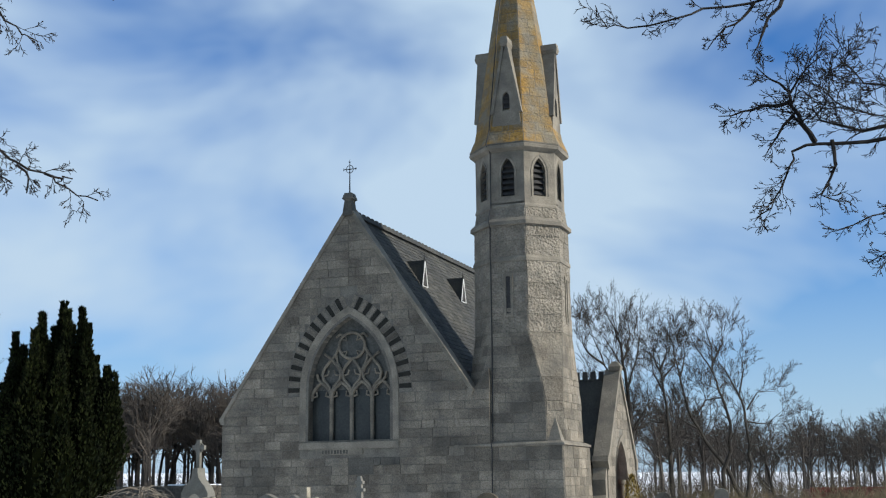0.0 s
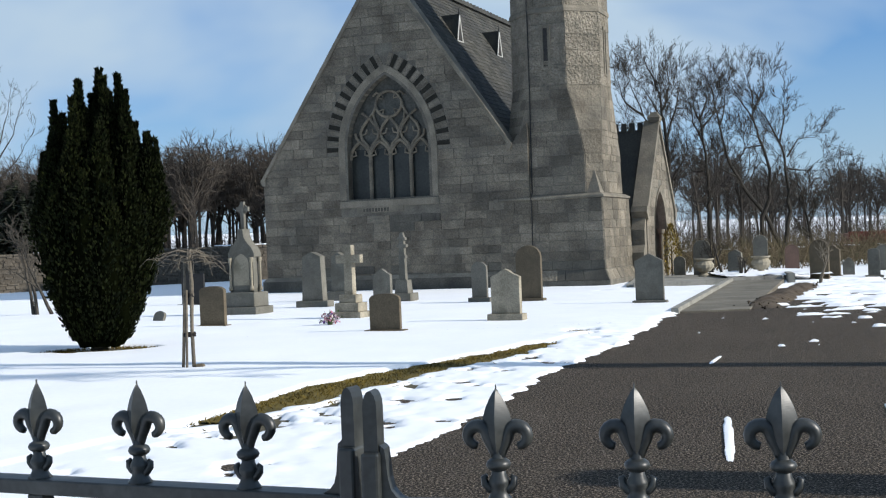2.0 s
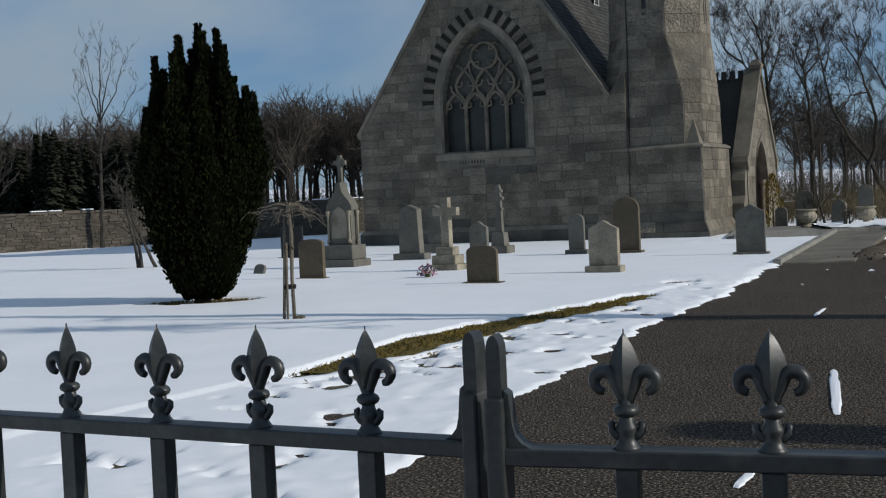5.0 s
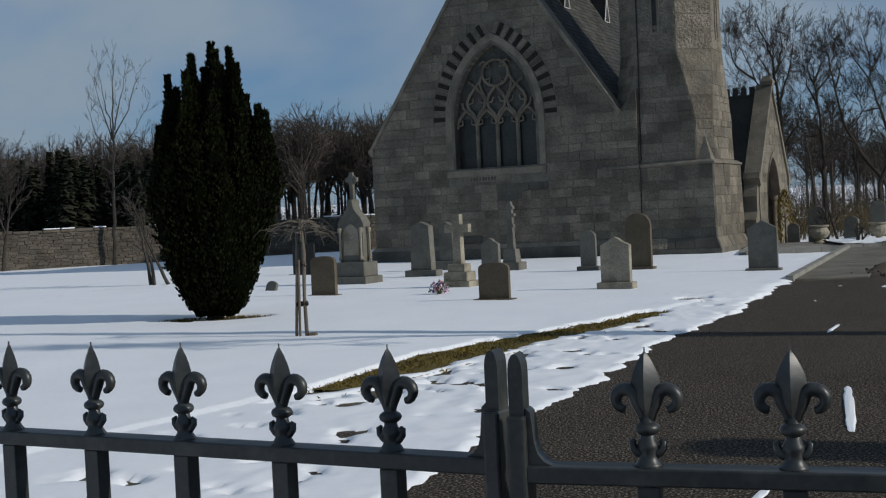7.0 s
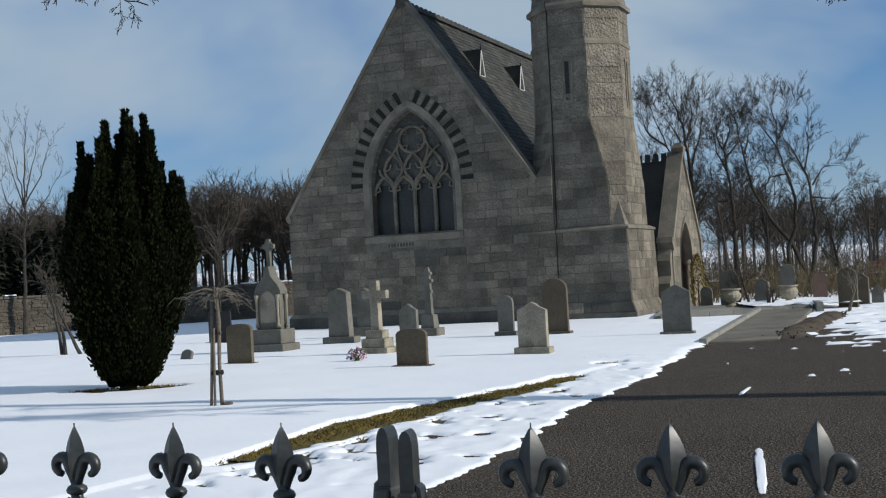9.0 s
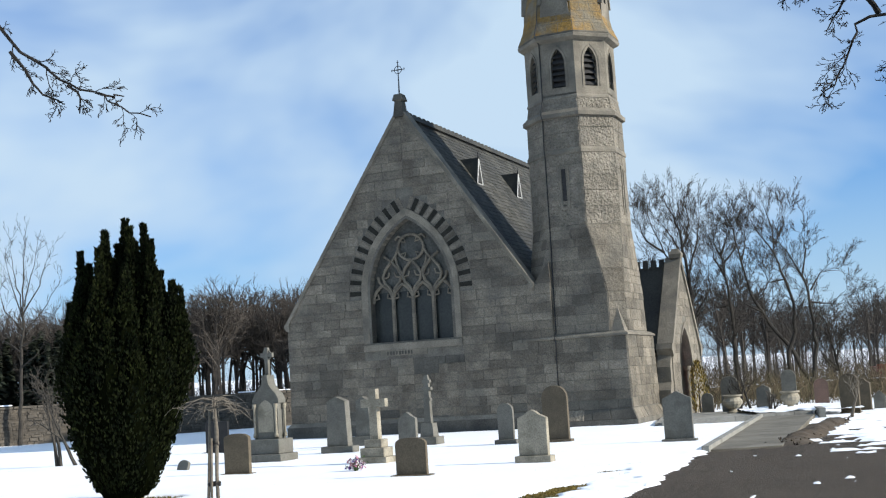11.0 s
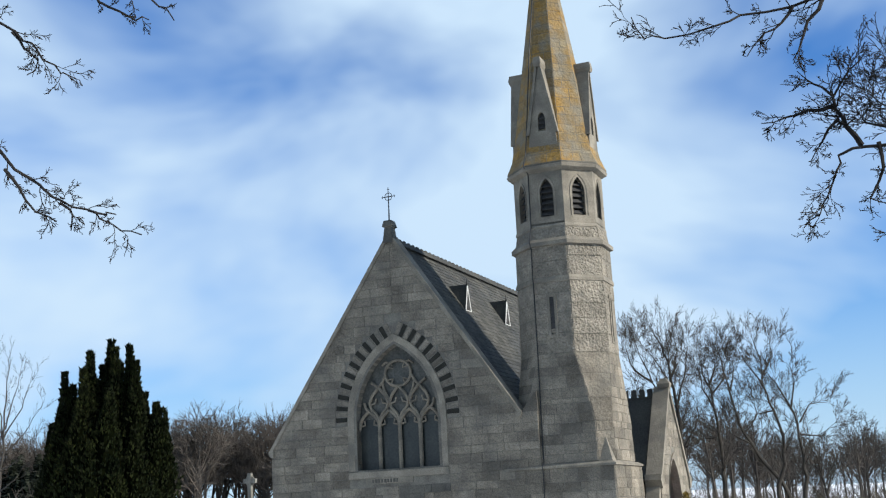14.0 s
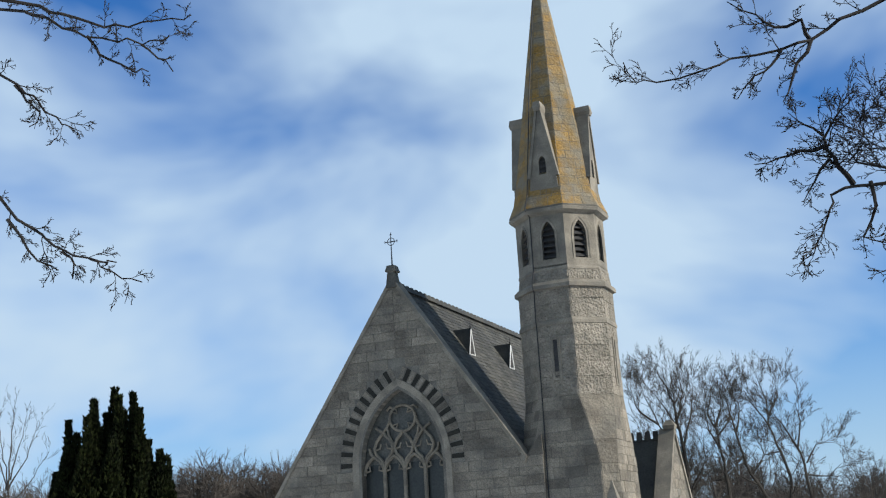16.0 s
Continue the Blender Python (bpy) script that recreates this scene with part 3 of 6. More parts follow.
# nave
part("wall_side", boxed(HALF - 0.6, HALF, 0.62, 18, -0.3, EAVE - 0.1), GRANITE, church)
part("wall_side", boxed(-HALF, -HALF + 0.6, 0.62, 18, -0.3, EAVE - 0.1), GRANITE, church)
part("wall_back", prism([(-HALF, -0.3), (HALF, -0.3), (HALF, EAVE - 0.1), (0, APEX - 0.2), (-HALF, EAVE - 0.1)], 17.4, 18.0), GRANITE, church)
roof = new("roof")
roof.parent = church
for s in (-1, 1):
    part("roof_slope", prism([(s * 5.25, 3.62), (s * 5.25, 3.76), (0, APEX - 0.22), (0, APEX - 0.36)], 0.5, 18.2), SLATE, roof)
ROOF_S = (APEX - 0.22 - 3.76) / 5.25
sl_v, sl_f = [], []
length = 5.25 * math.hypot(1, ROOF_S)
ux, uz = 1 / math.hypot(1, ROOF_S), -ROOF_S / math.hypot(1, ROOF_S)
nx, nz = -uz, ux
rows = int(length / 0.21)
for r in range(rows):
    for c in range(58):
        y0 = 0.52 + c * 0.305 + (0.15 if r % 2 else 0)
        d0, d1 = r * 0.21, r * 0.21 + 0.25
        lift0, lift1 = 0.004, 0.020 + rng.uniform(0, 0.008)
        yj = rng.uniform(-0.006, 0.006)
        n0 = len(sl_v)
        for dd, lf in ((d0, lift0), (d1, lift1)):
            for yy in (y0 + 0.004, y0 + 0.298):
                sl_v.append((ux * dd + nx * lf, yy + yj, APEX - 0.22 + uz * dd + nz * lf))
        for yy in (y0 + 0.004, y0 + 0.298):
            sl_v.append((ux * d1, yy + yj, APEX - 0.22 + uz * d1))
        sl_f += [(n0, n0 + 1, n0 + 3, n0 + 2), (n0 + 2, n0 + 3, n0 + 5, n0 + 4)]
slates = link_mesh("slate", sl_v, sl_f, SLATE, roof)
slates["kind"] = "stuff"
for k in range(44):
    y0 = 0.7 + k * 0.395
    part("ridge_tile", rings([[(-0.13, y0, APEX - 0.2), (0.13, y0, APEX - 0.2), (0.13, y0 + 0.385, APEX - 0.2), (-0.13, y0 + 0.385, APEX - 0.2)], [(-0.035, y0, APEX - 0.03), (0.035, y0, APEX - 0.03), (0.035, y0 + 0.385, APEX - 0.03), (-0.035, y0 + 0.385, APEX - 0.03)], [(-0.02, y0 + 0.12, APEX + 0.05), (0.02, y0 + 0.12, APEX + 0.05), (0.02, y0 + 0.26, APEX + 0.05), (-0.02, y0 + 0.26, APEX + 0.05)]]), SLATE, roof)


def roof_vent(y):
    """A small triangular roof light facing down the slope."""
    z0 = 9.0
    x0 = (APEX - 0.22 - z0) / ROOF_S
    zt = 10.02
    xt = (APEX - 0.22 - zt) / ROOF_S
    v = new("roof_vent")
    v.parent = roof
    v["label"] = "small triangular roof light with white frame"
    bm = bmesh.new()
    p = [bm.verts.new(q) for q in ((x0 + 0.02, y - 0.26, z0), (x0 + 0.02, y + 0.26, z0), (x0 + 0.02, y, zt), (xt - 0.02, y, zt), (x0 - 0.05, y - 0.26, z0), (x0 - 0.05, y + 0.26, z0))]
    bm.faces.new((p[0], p[2], p[3], p[4]))
    bm.faces.new((p[1], p[5], p[3], p[2]))
    bm.faces.new((p[0], p[1], p[2]))
    part("hood", bm, SLATE, v)
    part("opening", rings([[(x0 + 0.03, y - 0.19, z0 + 0.06), (x0 + 0.03, y + 0.19, z0 + 0.06), (x0 + 0.03, y, zt - 0.3)], [(x0 + 0.04, y - 0.19, z0 + 0.06), (x0 + 0.04, y + 0.19, z0 + 0.06), (x0 + 0.04, y, zt - 0.3)]]), LOUVRE_AND_DARK, v)
    for a, b in (((y - 0.27, z0), (y, zt - 0.06)), ((y + 0.27, z0), (y, zt - 0.06)), ((y - 0.27, z0), (y + 0.27, z0))):
        tube("frame", [(x0 + 0.05, a[0], a[1]), (x0 + 0.05, b[0], b[1])], [0.022, 0.022], WHITE_PAINT, v, 4, smooth=False)
    tube("finial", [(x0 + 0.03, y, zt - 0.05), (x0 + 0.03, y, zt + 0.22)], [0.03, 0.015], LEAD, v, 6)


roof_vent(3.3)
roof_vent(7.6)

# tower
TX, TY = 5.87, 1.77
PROFILE = [(-0.3, 2.0, 1.98), (0.18, 2.0, 1.98), (0.55, 1.82, 1.80), (2.93, 1.76, 1.74), (2.96, 1.70, 1.68), (3.06, 1.68, 1.21), (4.35, 1.65, 1.20), (5.15, 1.62, 1.03), (5.94, 1.59, 0.84), (6.68, 1.56, 0.635), (9.2, 1.54, 0.625), (10.5, 1.53, 0.62), (11.02, 1.45, 0.60), (11.2, 1.45, 0.60)]


def tower_at(zz):
    for (z0, a0, b0), (z1, a1, b1) in zip(PROFILE, PROFILE[1:]):
        if zz <= z1:
            k = (zz - z0) / (z1 - z0)
            return a0 + k * (a1 - a0), b0 + k * (b1 - b0)
    return PROFILE[-1][1:]


def eight(a, b):
    return [(-b, -a), (b, -a), (a, -b), (a, b), (b, a), (-b, a), (-a, b), (-a, -b)]


tower = thing("tower", TX, TY, 0)
tower.parent = church
tower["label"] = "slim octagonal granite bell tower with stone spire"
part("tower_body", rings([[(x, y, zz) for x, y in eight(a, b)] for zz, a, b in PROFILE]), MORTAR, tower)


def tower_blocks(side, z_from, z_to, wide, mat, tall=1.0):
    zz = z_from
    while zz < z_to - 0.1:
        h = rng.choice((0.28, 0.32, 0.36)) * tall
        z1 = min(zz + h, z_to)
        if z_to - z1 < 0.12 * tall:
            z1 = z_to
        lo, hi = eight(*tower_at(zz + 1e-4)), eight(*tower_at(z1))
        j = (side + 1) % 8
        p0, p1, q0, q1 = Vector((*lo[side], zz)), Vector((*lo[j], zz)), Vector((*hi[side], z1)), Vector((*hi[j], z1))
        n = (p1 - p0).cross(q0 - p0).normalized()
        wid = (p1 - p0).length
        if wid > 0.12:
            for a, b in cut_row(0.0, 1.0, wide / wid, rng):
                g = JOINT / 2 / wid
                c = [p0.lerp(p1, a + g), p0.lerp(p1, b - g), q0.lerp(q1, b - g), q0.lerp(q1, a + g)]
                up = Vector((0, 0, JOINT / 2))
                c = [c[0] + up, c[1] + up, c[2] - up, c[3] - up]
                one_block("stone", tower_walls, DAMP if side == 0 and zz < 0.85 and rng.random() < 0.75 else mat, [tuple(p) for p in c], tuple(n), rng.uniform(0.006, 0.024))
        zz = z1


tower_walls = new("tower_walls")
tower_walls.parent = tower
for side in (0, 1, 2, 7):
    for z0, z1 in ((0.2, 0.55), (0.57, 2.90), (3.07, 4.35), (4.35, 5.15), (5.15, 5.94), (5.94, 6.68), (6.68, 9.12), (9.3, 10.4), (10.62, 11.05)):
        if side in (1, 7) and z1 < 3:
            continue
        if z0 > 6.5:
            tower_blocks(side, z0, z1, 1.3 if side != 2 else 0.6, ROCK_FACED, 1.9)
        else:
            tower_blocks(side, z0, z1, 0.62 if side != 1 else 0.8, GRANITE, 1.0 if z0 < 4 else 2.4 if side == 1 else 1.0)


def band(z0, z1, grow, mat=DRESSED, name="string_course", sink=0.02):
    a, b = tower_at((z0 + z1) / 2)
    k = grow / a
    outer = eight(a + grow, b * (1 + k))
    top_in = eight(a + 0.005, b * (1 + 0.005 / a))
    return part(name, rings([[(x, y, z0 - sink) for x, y in eight(a + 0.01, b * (1 + 0.01 / a))], [(x, y, z0) for x, y in outer], [(x, y, (z0 + z1) / 2) for x, y in outer], [(x, y, z1) for x, y in top_in]]), mat, tower)


band(9.12, 9.32, 0.05)
band(10.38, 10.64, 0.13)
band(11.02, 11.14, 0.03)
sq = [(-1.815, -1.815), (1.815, -1.815), (1.815, 1.815), (-1.815, 1.815)]
part("string_course", rings([[(x * 0.965, y * 0.965, 2.89) for x, y in sq], [(x, y, 2.92) for x, y in sq], [(x, y, 2.98) for x, y in sq], [(x * 0.92, y * 0.92, 3.06) for x, y in sq]]), DRESSED, tower)
part("string_course", prism([(-1.98, 2.87), (-1.8, 2.87), (-1.8, 2.99), (-1.98, 2.99)], -1.84, -1.6), DRESSED, tower)
for sx in (-1, 1):
    bm = bmesh.new()
    p = [bm.verts.new(q) for q in ((sx * 1.68, -1.68, 3.05), (sx * 1.22, -1.68, 3.05), (sx * 1.68, -1.22, 3.05), (sx * 1.44, -1.44, 3.85))]
    for q in ((0, 1, 3), (0, 2, 3), (1, 2, 3), (0, 1, 2)):
        bm.faces.new([p[i] for i in q])
    part("broach", bm, DRESSED, tower)


def slit(side, z0, z1, shift=0.0):
    a, b = tower_at(z0)
    g = new("slit_window")
    g.parent = tower
    g.matrix_basis = pose(0, 0, 0, 0, 0, 45 * side) @ pose(shift, -a, 0)
    part("window_frame", join([boxed(-0.17, -0.075, -0.045, 0.05, z0 - 0.08, z1 + 0.1, 0.008), boxed(0.075, 0.17, -0.045, 0.05, z0 - 0.08, z1 + 0.1, 0.008), boxed(-0.075, 0.075, -0.045, 0.05, z1, z1 + 0.1), boxed(-0.075, 0.075, -0.05, 0.05, z0 - 0.08, z0)]), DRESSED, g)
    part("pane", boxed(-0.075, 0.075, -0.012, 0.02, z0, z1), LOUVRE_AND_DARK, g)


slit(0, 7.3, 8.6, -0.03)
slit(2, 7.1, 8.6)

# belfry: eight pierced panels with louvres
BF, BZ0, BZ1 = 1.45, 11.14, 13.05
bw = BF * math.tan(radians(22.5))
o_half, o_sill, o_spring, o_rise = 0.24, 11.42, 12.25, 0.52
for k in range(8):
    g = new("belfry_window")
    g.parent = tower
    g["label"] = "pointed belfry opening with dark louvres"
    g.matrix_basis = pose(0, 0, 0, 0, 0, 45 * k) @ pose(0, -BF, 0)
    arch = arch_points(o_half, o_spring, o_rise, 8)[:9]
    hp = [(-bw, BZ0), (0, BZ0), (0, o_sill), (-o_half, o_sill)] + arch + [(0, BZ1), (-bw, BZ1)]
    part("belfry_wall", join([prism(hp, 0, 0.2), prism([(-x, zz) for x, zz in hp][::-1], 0, 0.2)]), DRESSED, g)
    part("surround", arch_band(o_half, o_spring, o_rise, 0.09, -0.022, 0.12, o_sill - 0.02, 8), DRESSED, g)
    for q in range(6):
        zz = o_sill + 0.06 + q * 0.2
        part("louvre", rings([[(-0.25, 0.09, zz), (0.25, 0.09, zz), (0.25, 0.19, zz + 0.13), (-0.25, 0.19, zz + 0.13)], [(-0.25, 0.09, zz + 0.025), (0.25, 0.09, zz + 0.025), (0.25, 0.19, zz + 0.155), (-0.25, 0.19, zz + 0.155)]]), LOUVRE_AND_DARK, g)
# solid dark core: the shade inside the belfry put into its colour
part("belfry_core", rings([[(x, y, zz) for x, y in eight(1.2, 0.49)] for zz in (11.1, 13.1)]), LOUVRE_AND_DARK, tower)

# spire
SP = [(13.02, 1.46, 0.605), (13.14, 1.62, 0.671), (13.22, 1.62, 0.671), (13.27, 1.64, 0.680), (13.75, 1.45, 0.600), (14.4, 1.335, 0.553), (23.35, 0.03, 0.0124)]
spire = new("spire")
spire.parent = tower
spire["label"] = "octagonal stone spire covered in golden lichen"
part("spire_body", rings([[(x, y, zz) for x, y in eight(a, b)] for zz, a, b in SP]), MORTAR, spire)
part("eaves_course", rings([[(x, y, zz) for x, y in eight(a, b)] for zz, a, b in ((13.0, 1.44, 0.596), (13.1, 1.63, 0.675), (13.2, 1.66, 0.688), (13.26, 1.56, 0.646))]), DRESSED, spire)


def spire_at(zz):
    for (z0, a0, b0), (z1, a1, b1) in zip(SP, SP[1:]):
        if zz <= z1:
            k = (zz - z0) / (z1 - z0)
            return a0 + k * (a1 - a0), b0 + k * (b1 - b0)
    return SP[-1][1:]


for side in (0, 1, 2, 7, 6):
    zz = 13.28
    while zz < 23.0:
        z1 = zz + rng.choice((0.30, 0.34, 0.38))
        if zz < 13.75 < z1:
            z1 = 13.75
        elif zz < 14.4 < z1:
            z1 = 14.4
        lo, hi = eight(*spire_at(zz + 1e-4)), eight(*spire_at(z1))
        j = (side + 1) % 8
        p0, p1, q0, q1 = Vector((*lo[side], zz)), Vector((*lo[j], zz)), Vector((*hi[side], z1)), Vector((*hi[j], z1))
        n = (p1 - p0).cross(q0 - p0).normalized()
        wid = (p1 - p0).length
        if side in (0, 1, 2, 7):
            for a, b in cut_row(0.0, 1.0, 0.45 / wid, rng):
                g = 0.004 / wid
                c = [p0.lerp(p1, a + g) + Vector((0, 0, 0.004)), p0.lerp(p1, b - g) + Vector((0, 0, 0.004)), q0.lerp(q1, b - g) - Vector((0, 0, 0.004)), q0.lerp(q1, a + g) - Vector((0, 0, 0.004))]
                one_block("spire_stone", spire, LICHEN, [tuple(p) for p in c], tuple(n), rng.uniform(0.002, 0.009))
        zz = z1
tube("spire_finial", [(0, 0, 23.2), (0, 0, 23.5), (0, 0, 24.6)], [0.06, 0.05, 0.015], LEAD, spire, 6)


def lucarne(turn):
    g = new("lucarne")
    g.parent = tower
    g["label"] = "steep gabled stone lucarne with small opening"
    g.matrix_basis = pose(0, 0, 0, 0, 0, turn) @ pose(0, -1.42, 0)
    oh = 0.13
    arch = arch_points(oh, 14.95, 0.24, 5)[:6]
    hp = [(-0.52, 13.95), (0, 13.95), (0, 14.5), (-oh, 14.5)] + arch + [(0, 16.95), (-0.47, 14.45)]
    part("lucarne_wall", join([prism(hp, 0, 0.9), prism([(-x, zz) for x, zz in hp][::-1], 0, 0.9)]), DRESSED, g)
    # dark sheet in place of the shade inside the lucarne
    part("shade", boxed(-0.13, 0.13, 0.12, 0.14, 14.45, 15.25), LOUVRE_AND_DARK, g)
    for q in range(3):
        part("louvre", boxed(-0.13, 0.13, 0.05, 0.11, 14.6 + q * 0.18, 14.65 + q * 0.18), LOUVRE_AND_DARK, g)
    for s in (-1, 1):
        part("coping", prism([(s * 0.46, 14.40), (s * 0.58, 14.40), (s * 0.05, 17.15), (0, 17.0)], -0.05, 0.95), DRESSED, g)
    part("cap_stone", rings([[(-0.11, -0.1, 16.85), (0.11, -0.1, 16.85), (0.11, 1.2, 16.85), (-0.11, 1.2, 16.85)], [(-0.15, -0.14, 16.98), (0.15, -0.14, 16.98), (0.15, 1.2, 16.98), (-0.15, 1.2, 16.98)], [(-0.12, -0.1, 17.2), (0.12, -0.1, 17.2), (0.12, 1.2, 17.2), (-0.12, 1.2, 17.2)]]), DRESSED, g)


for turn in (0, 90, 180, 270):
    lucarne(turn)
tube("lightning_cable", [(-0.64, -1.93, 0.1), (-0.64, -1.83, 2.8), (-0.64, -1.90, 2.95), (-0.64, -1.72, 3.15), (-0.63, -1.62, 6.7), (-0.63, -1.60, 9.1), (-0.63, -1.64, 9.25), (-0.63, -1.58, 10.3), (-0.63, -1.72, 10.5), (-0.61, -1.50, 11.1), (-0.60, -1.49, 13.0), (-0.68, -1.70, 13.25), (-0.62, -1.50, 13.8), (-0.42, -1.0, 17.5), (-0.05, -0.1, 23.2)], [0.02] * 15, LEAD, tower, 5, "black lightning cable")

# porch
porch = thing("porch", 8.13, 6.4, 0, 90)
porch.parent = church
porch["label"] = "steep gabled granite porch with pointed doorway"
PH, PE, PA = 2.35, 2.55, 5.66
dh, dsp, drs = 0.98, 1.75, 1.5
arch = arch_points(dh, dsp, drs, 10)[:11]
hp = [(-PH, -0.2), (-dh, -0.2)] + arch + [(0, PA), (-PH, PE)]
part("porch_wall", join([prism(hp, 0, 0.5), prism([(-x, zz) for x, zz in hp][::-1], 0, 0.5)]), MORTAR, porch)
porch_walls = new("porch_stones")
porch_walls.parent = porch
zz = 0.0
while zz < PA - 0.4:
    z1 = zz + rng.choice((0.28, 0.32, 0.36))
    r = (dh * dh + drs * drs) / (2 * dh)

    def door_half(q):
        if q < dsp:
            return dh + 0.2
        k = (r + 0.2) ** 2 - (q - dsp) ** 2
        return max(0.0, math.sqrt(k) - (r - dh)) if k > 0 else 0.0

    def porch_edge(q):
        return PH if q < PE else PH * (PA - q) / (PA - PE)

    a = max(door_half(zz), door_half(z1))
    for s in (-1, 1):
        b0, b1 = porch_edge(zz), max(0.02, porch_edge(z1))
        if (b0 + b1) / 2 - a < 0.08:
            continue
        spans = cut_row(a, (b0 + b1) / 2, 0.6, rng)
        for i, (p, q) in enumerate(spans):
            last = i == len(spans) - 1
            c = [(s * (p + 0.006), 0, zz + 0.006), (s * ((b0 if last else q) - 0.006), 0, zz + 0.006), (s * ((b1 if last else q) - 0.006), 0, z1 - 0.006), (s * (p + 0.006), 0, z1 - 0.006)]
            one_block("stone", porch_walls, GRANITE, c if s > 0 else c[::-1], (0, -1, 0), rng.uniform(0.006, 0.018))
    zz = z1
part("door_arch", arch_band(dh - 0.02, dsp, drs - 0.03, 0.2, -0.05, 0.3, 0.0, 12), DRESSED, porch)
for s in (-1, 1):
    part("door_shaft", lathe([(0.13, 0.0), (0.13, 0.12), (0.085, 0.16), (0.085, 1.6), (0.13, 1.66), (0.15, 1.8)], 12), DRESSED, porch).location = (s * (dh - 0.1), 0.2, 0)
    part("door_leaf", boxed(min(0, s) * dh + 0.02, max(0, s) * dh - 0.02, 0.42, 0.48, 0.05, 3.0), DOOR_RED, porch, "red-brown boarded door leaf")
    part("porch_side", boxed(min(s * PH, s * (PH - 0.45)), max(s * PH, s * (PH - 0.45)), 0.5, 3.2, -0.2, PE - 0.1), GRANITE, porch)
    part("porch_roof", prism([(s * (PH + 0.1), PE - 0.25), (s * (PH + 0.1), PE - 0.12), (0, PA - 0.12), (0, PA - 0.25)], 0.4, 3.4), SLATE, porch)
    part("porch_coping", prism([(s * (PH - 0.05), PE - 0.1), (s * (PH + 0.13), PE - 0.05), (s * 0.06, PA + 0.2), (0, PA + 0.05)], -0.08, 0.5), DRESSED, porch)
    part("porch_kneeler", prism([(s * (PH - 0.1), PE - 0.4), (s * (PH + 0.05), PE - 0.4), (s * (PH + 0.26), PE - 0.12), (s * (PH + 0.2), PE + 0.08), (s * (PH - 0.1), PE)], -0.08, 0.5), DRESSED, porch)
    for q, (o, zt) in enumerate(((0.55, 1.3), (0.3, 2.1))):
        part("buttress", prism([(s * PH, -0.2), (s * (PH + o), -0.2), (s * (PH + o), zt - 0.3), (s * PH, zt + 0.3)], 0.02 + q * 0.004, 0.5 - q * 0.004), DRESSED, porch)
part("porch_finial", rings([[(-0.16, -0.1, PA + 0.15), (0.16, -0.1, PA + 0.15), (0.16, 0.3, PA + 0.15), (-0.16, 0.3, PA + 0.15)], [(-0.2, -0.14, PA + 0.3), (0.2, -0.14, PA + 0.3), (0.2, 0.34, PA + 0.3), (-0.2, 0.34, PA + 0.3)], [(-0.08, 0.0, PA + 0.5), (0.08, 0.0, PA + 0.5), (0.08, 0.2, PA + 0.5), (-0.08, 0.2, PA + 0.5)]]), DRESSED, porch)
for k in range(9):
    part("crest_tile", prism([(-0.09, PA - 0.2), (0.09, PA - 0.2), (0.03, PA + 0.02), (0, PA + 0.16), (-0.03, PA + 0.02)], 0.55 + k * 0.31, 0.75 + k * 0.31), SLATE, porch)


# ---- gate ----
def finial(parent, x):
    """A cast fleur-de-lis on its bar."""
    f = new("finial")
    f.parent = parent
    f.location = (x, 0, 1.344)
    f["label"] = "cast fleur-de-lis finial"
    spear = []
    for k in range(33):
        u = k / 32
        w = 0.0040 * (1 - u) + 0.0006 + 0.0125 * max(0.0, math.sin(math.pi * min(1.0, 1.06 * u ** 0.9))) ** 0.85
        d = 0.75 * w + 0.001
        spear.append([(w, 0, 0.046 + 0.072 * u), (0, d, 0.046 + 0.072 * u), (-w, 0, 0.046 + 0.072 * u), (0, -d, 0.046 + 0.072 * u)])
    part("spear", rings(spear), IRON, f)
    for s in (-1, 1):
        pts, rad = [], []
        for k in range(17):
            u = k / 16
            if u < 0.3:
                q = u / 0.3
                px, pz = 0.002 + 0.0085 * q ** 1.3, 0.046 + 0.021 * q
            else:
                q = (u - 0.3) / 0.7
                w = math.pi * (0.96 - 1.45 * q)
                px, pz = 0.0205 + 0.0100 * math.cos(w), 0.0675 + 0.0095 * math.sin(w) - 0.002 * q
            pts.append((s * px, 0, pz))
            rad.append(0.0040 + 0.0032 * math.sin(math.pi * min(1, 0.15 + 0.85 * u)) ** 0.8)
        tube("petal", pts, rad, IRON, f, 8)
        tube("curl", [(s * 0.005, 0, 0.011), (s * 0.010, 0, 0.013), (s * 0.0145, 0, 0.018), (s * 0.0155, 0, 0.024), (s * 0.012, 0, 0.026)], [0.005, 0.0048, 0.0044, 0.0036, 0.0025], IRON, f, 6)
    part("collar", lathe([(0.007, 0.031), (0.0115, 0.034), (0.0130, 0.0375), (0.0115, 0.041), (0.007, 0.044)], 14), IRON, f, smooth=True)
    part("neck", lathe([(0.0155, -0.001), (0.0125, 0.003), (0.0095, 0.008), (0.0090, 0.014), (0.0110, 0.018), (0.0105, 0.022), (0.0075, 0.028), (0.0065, 0.052)], 14), IRON, f, smooth=True)
    return f


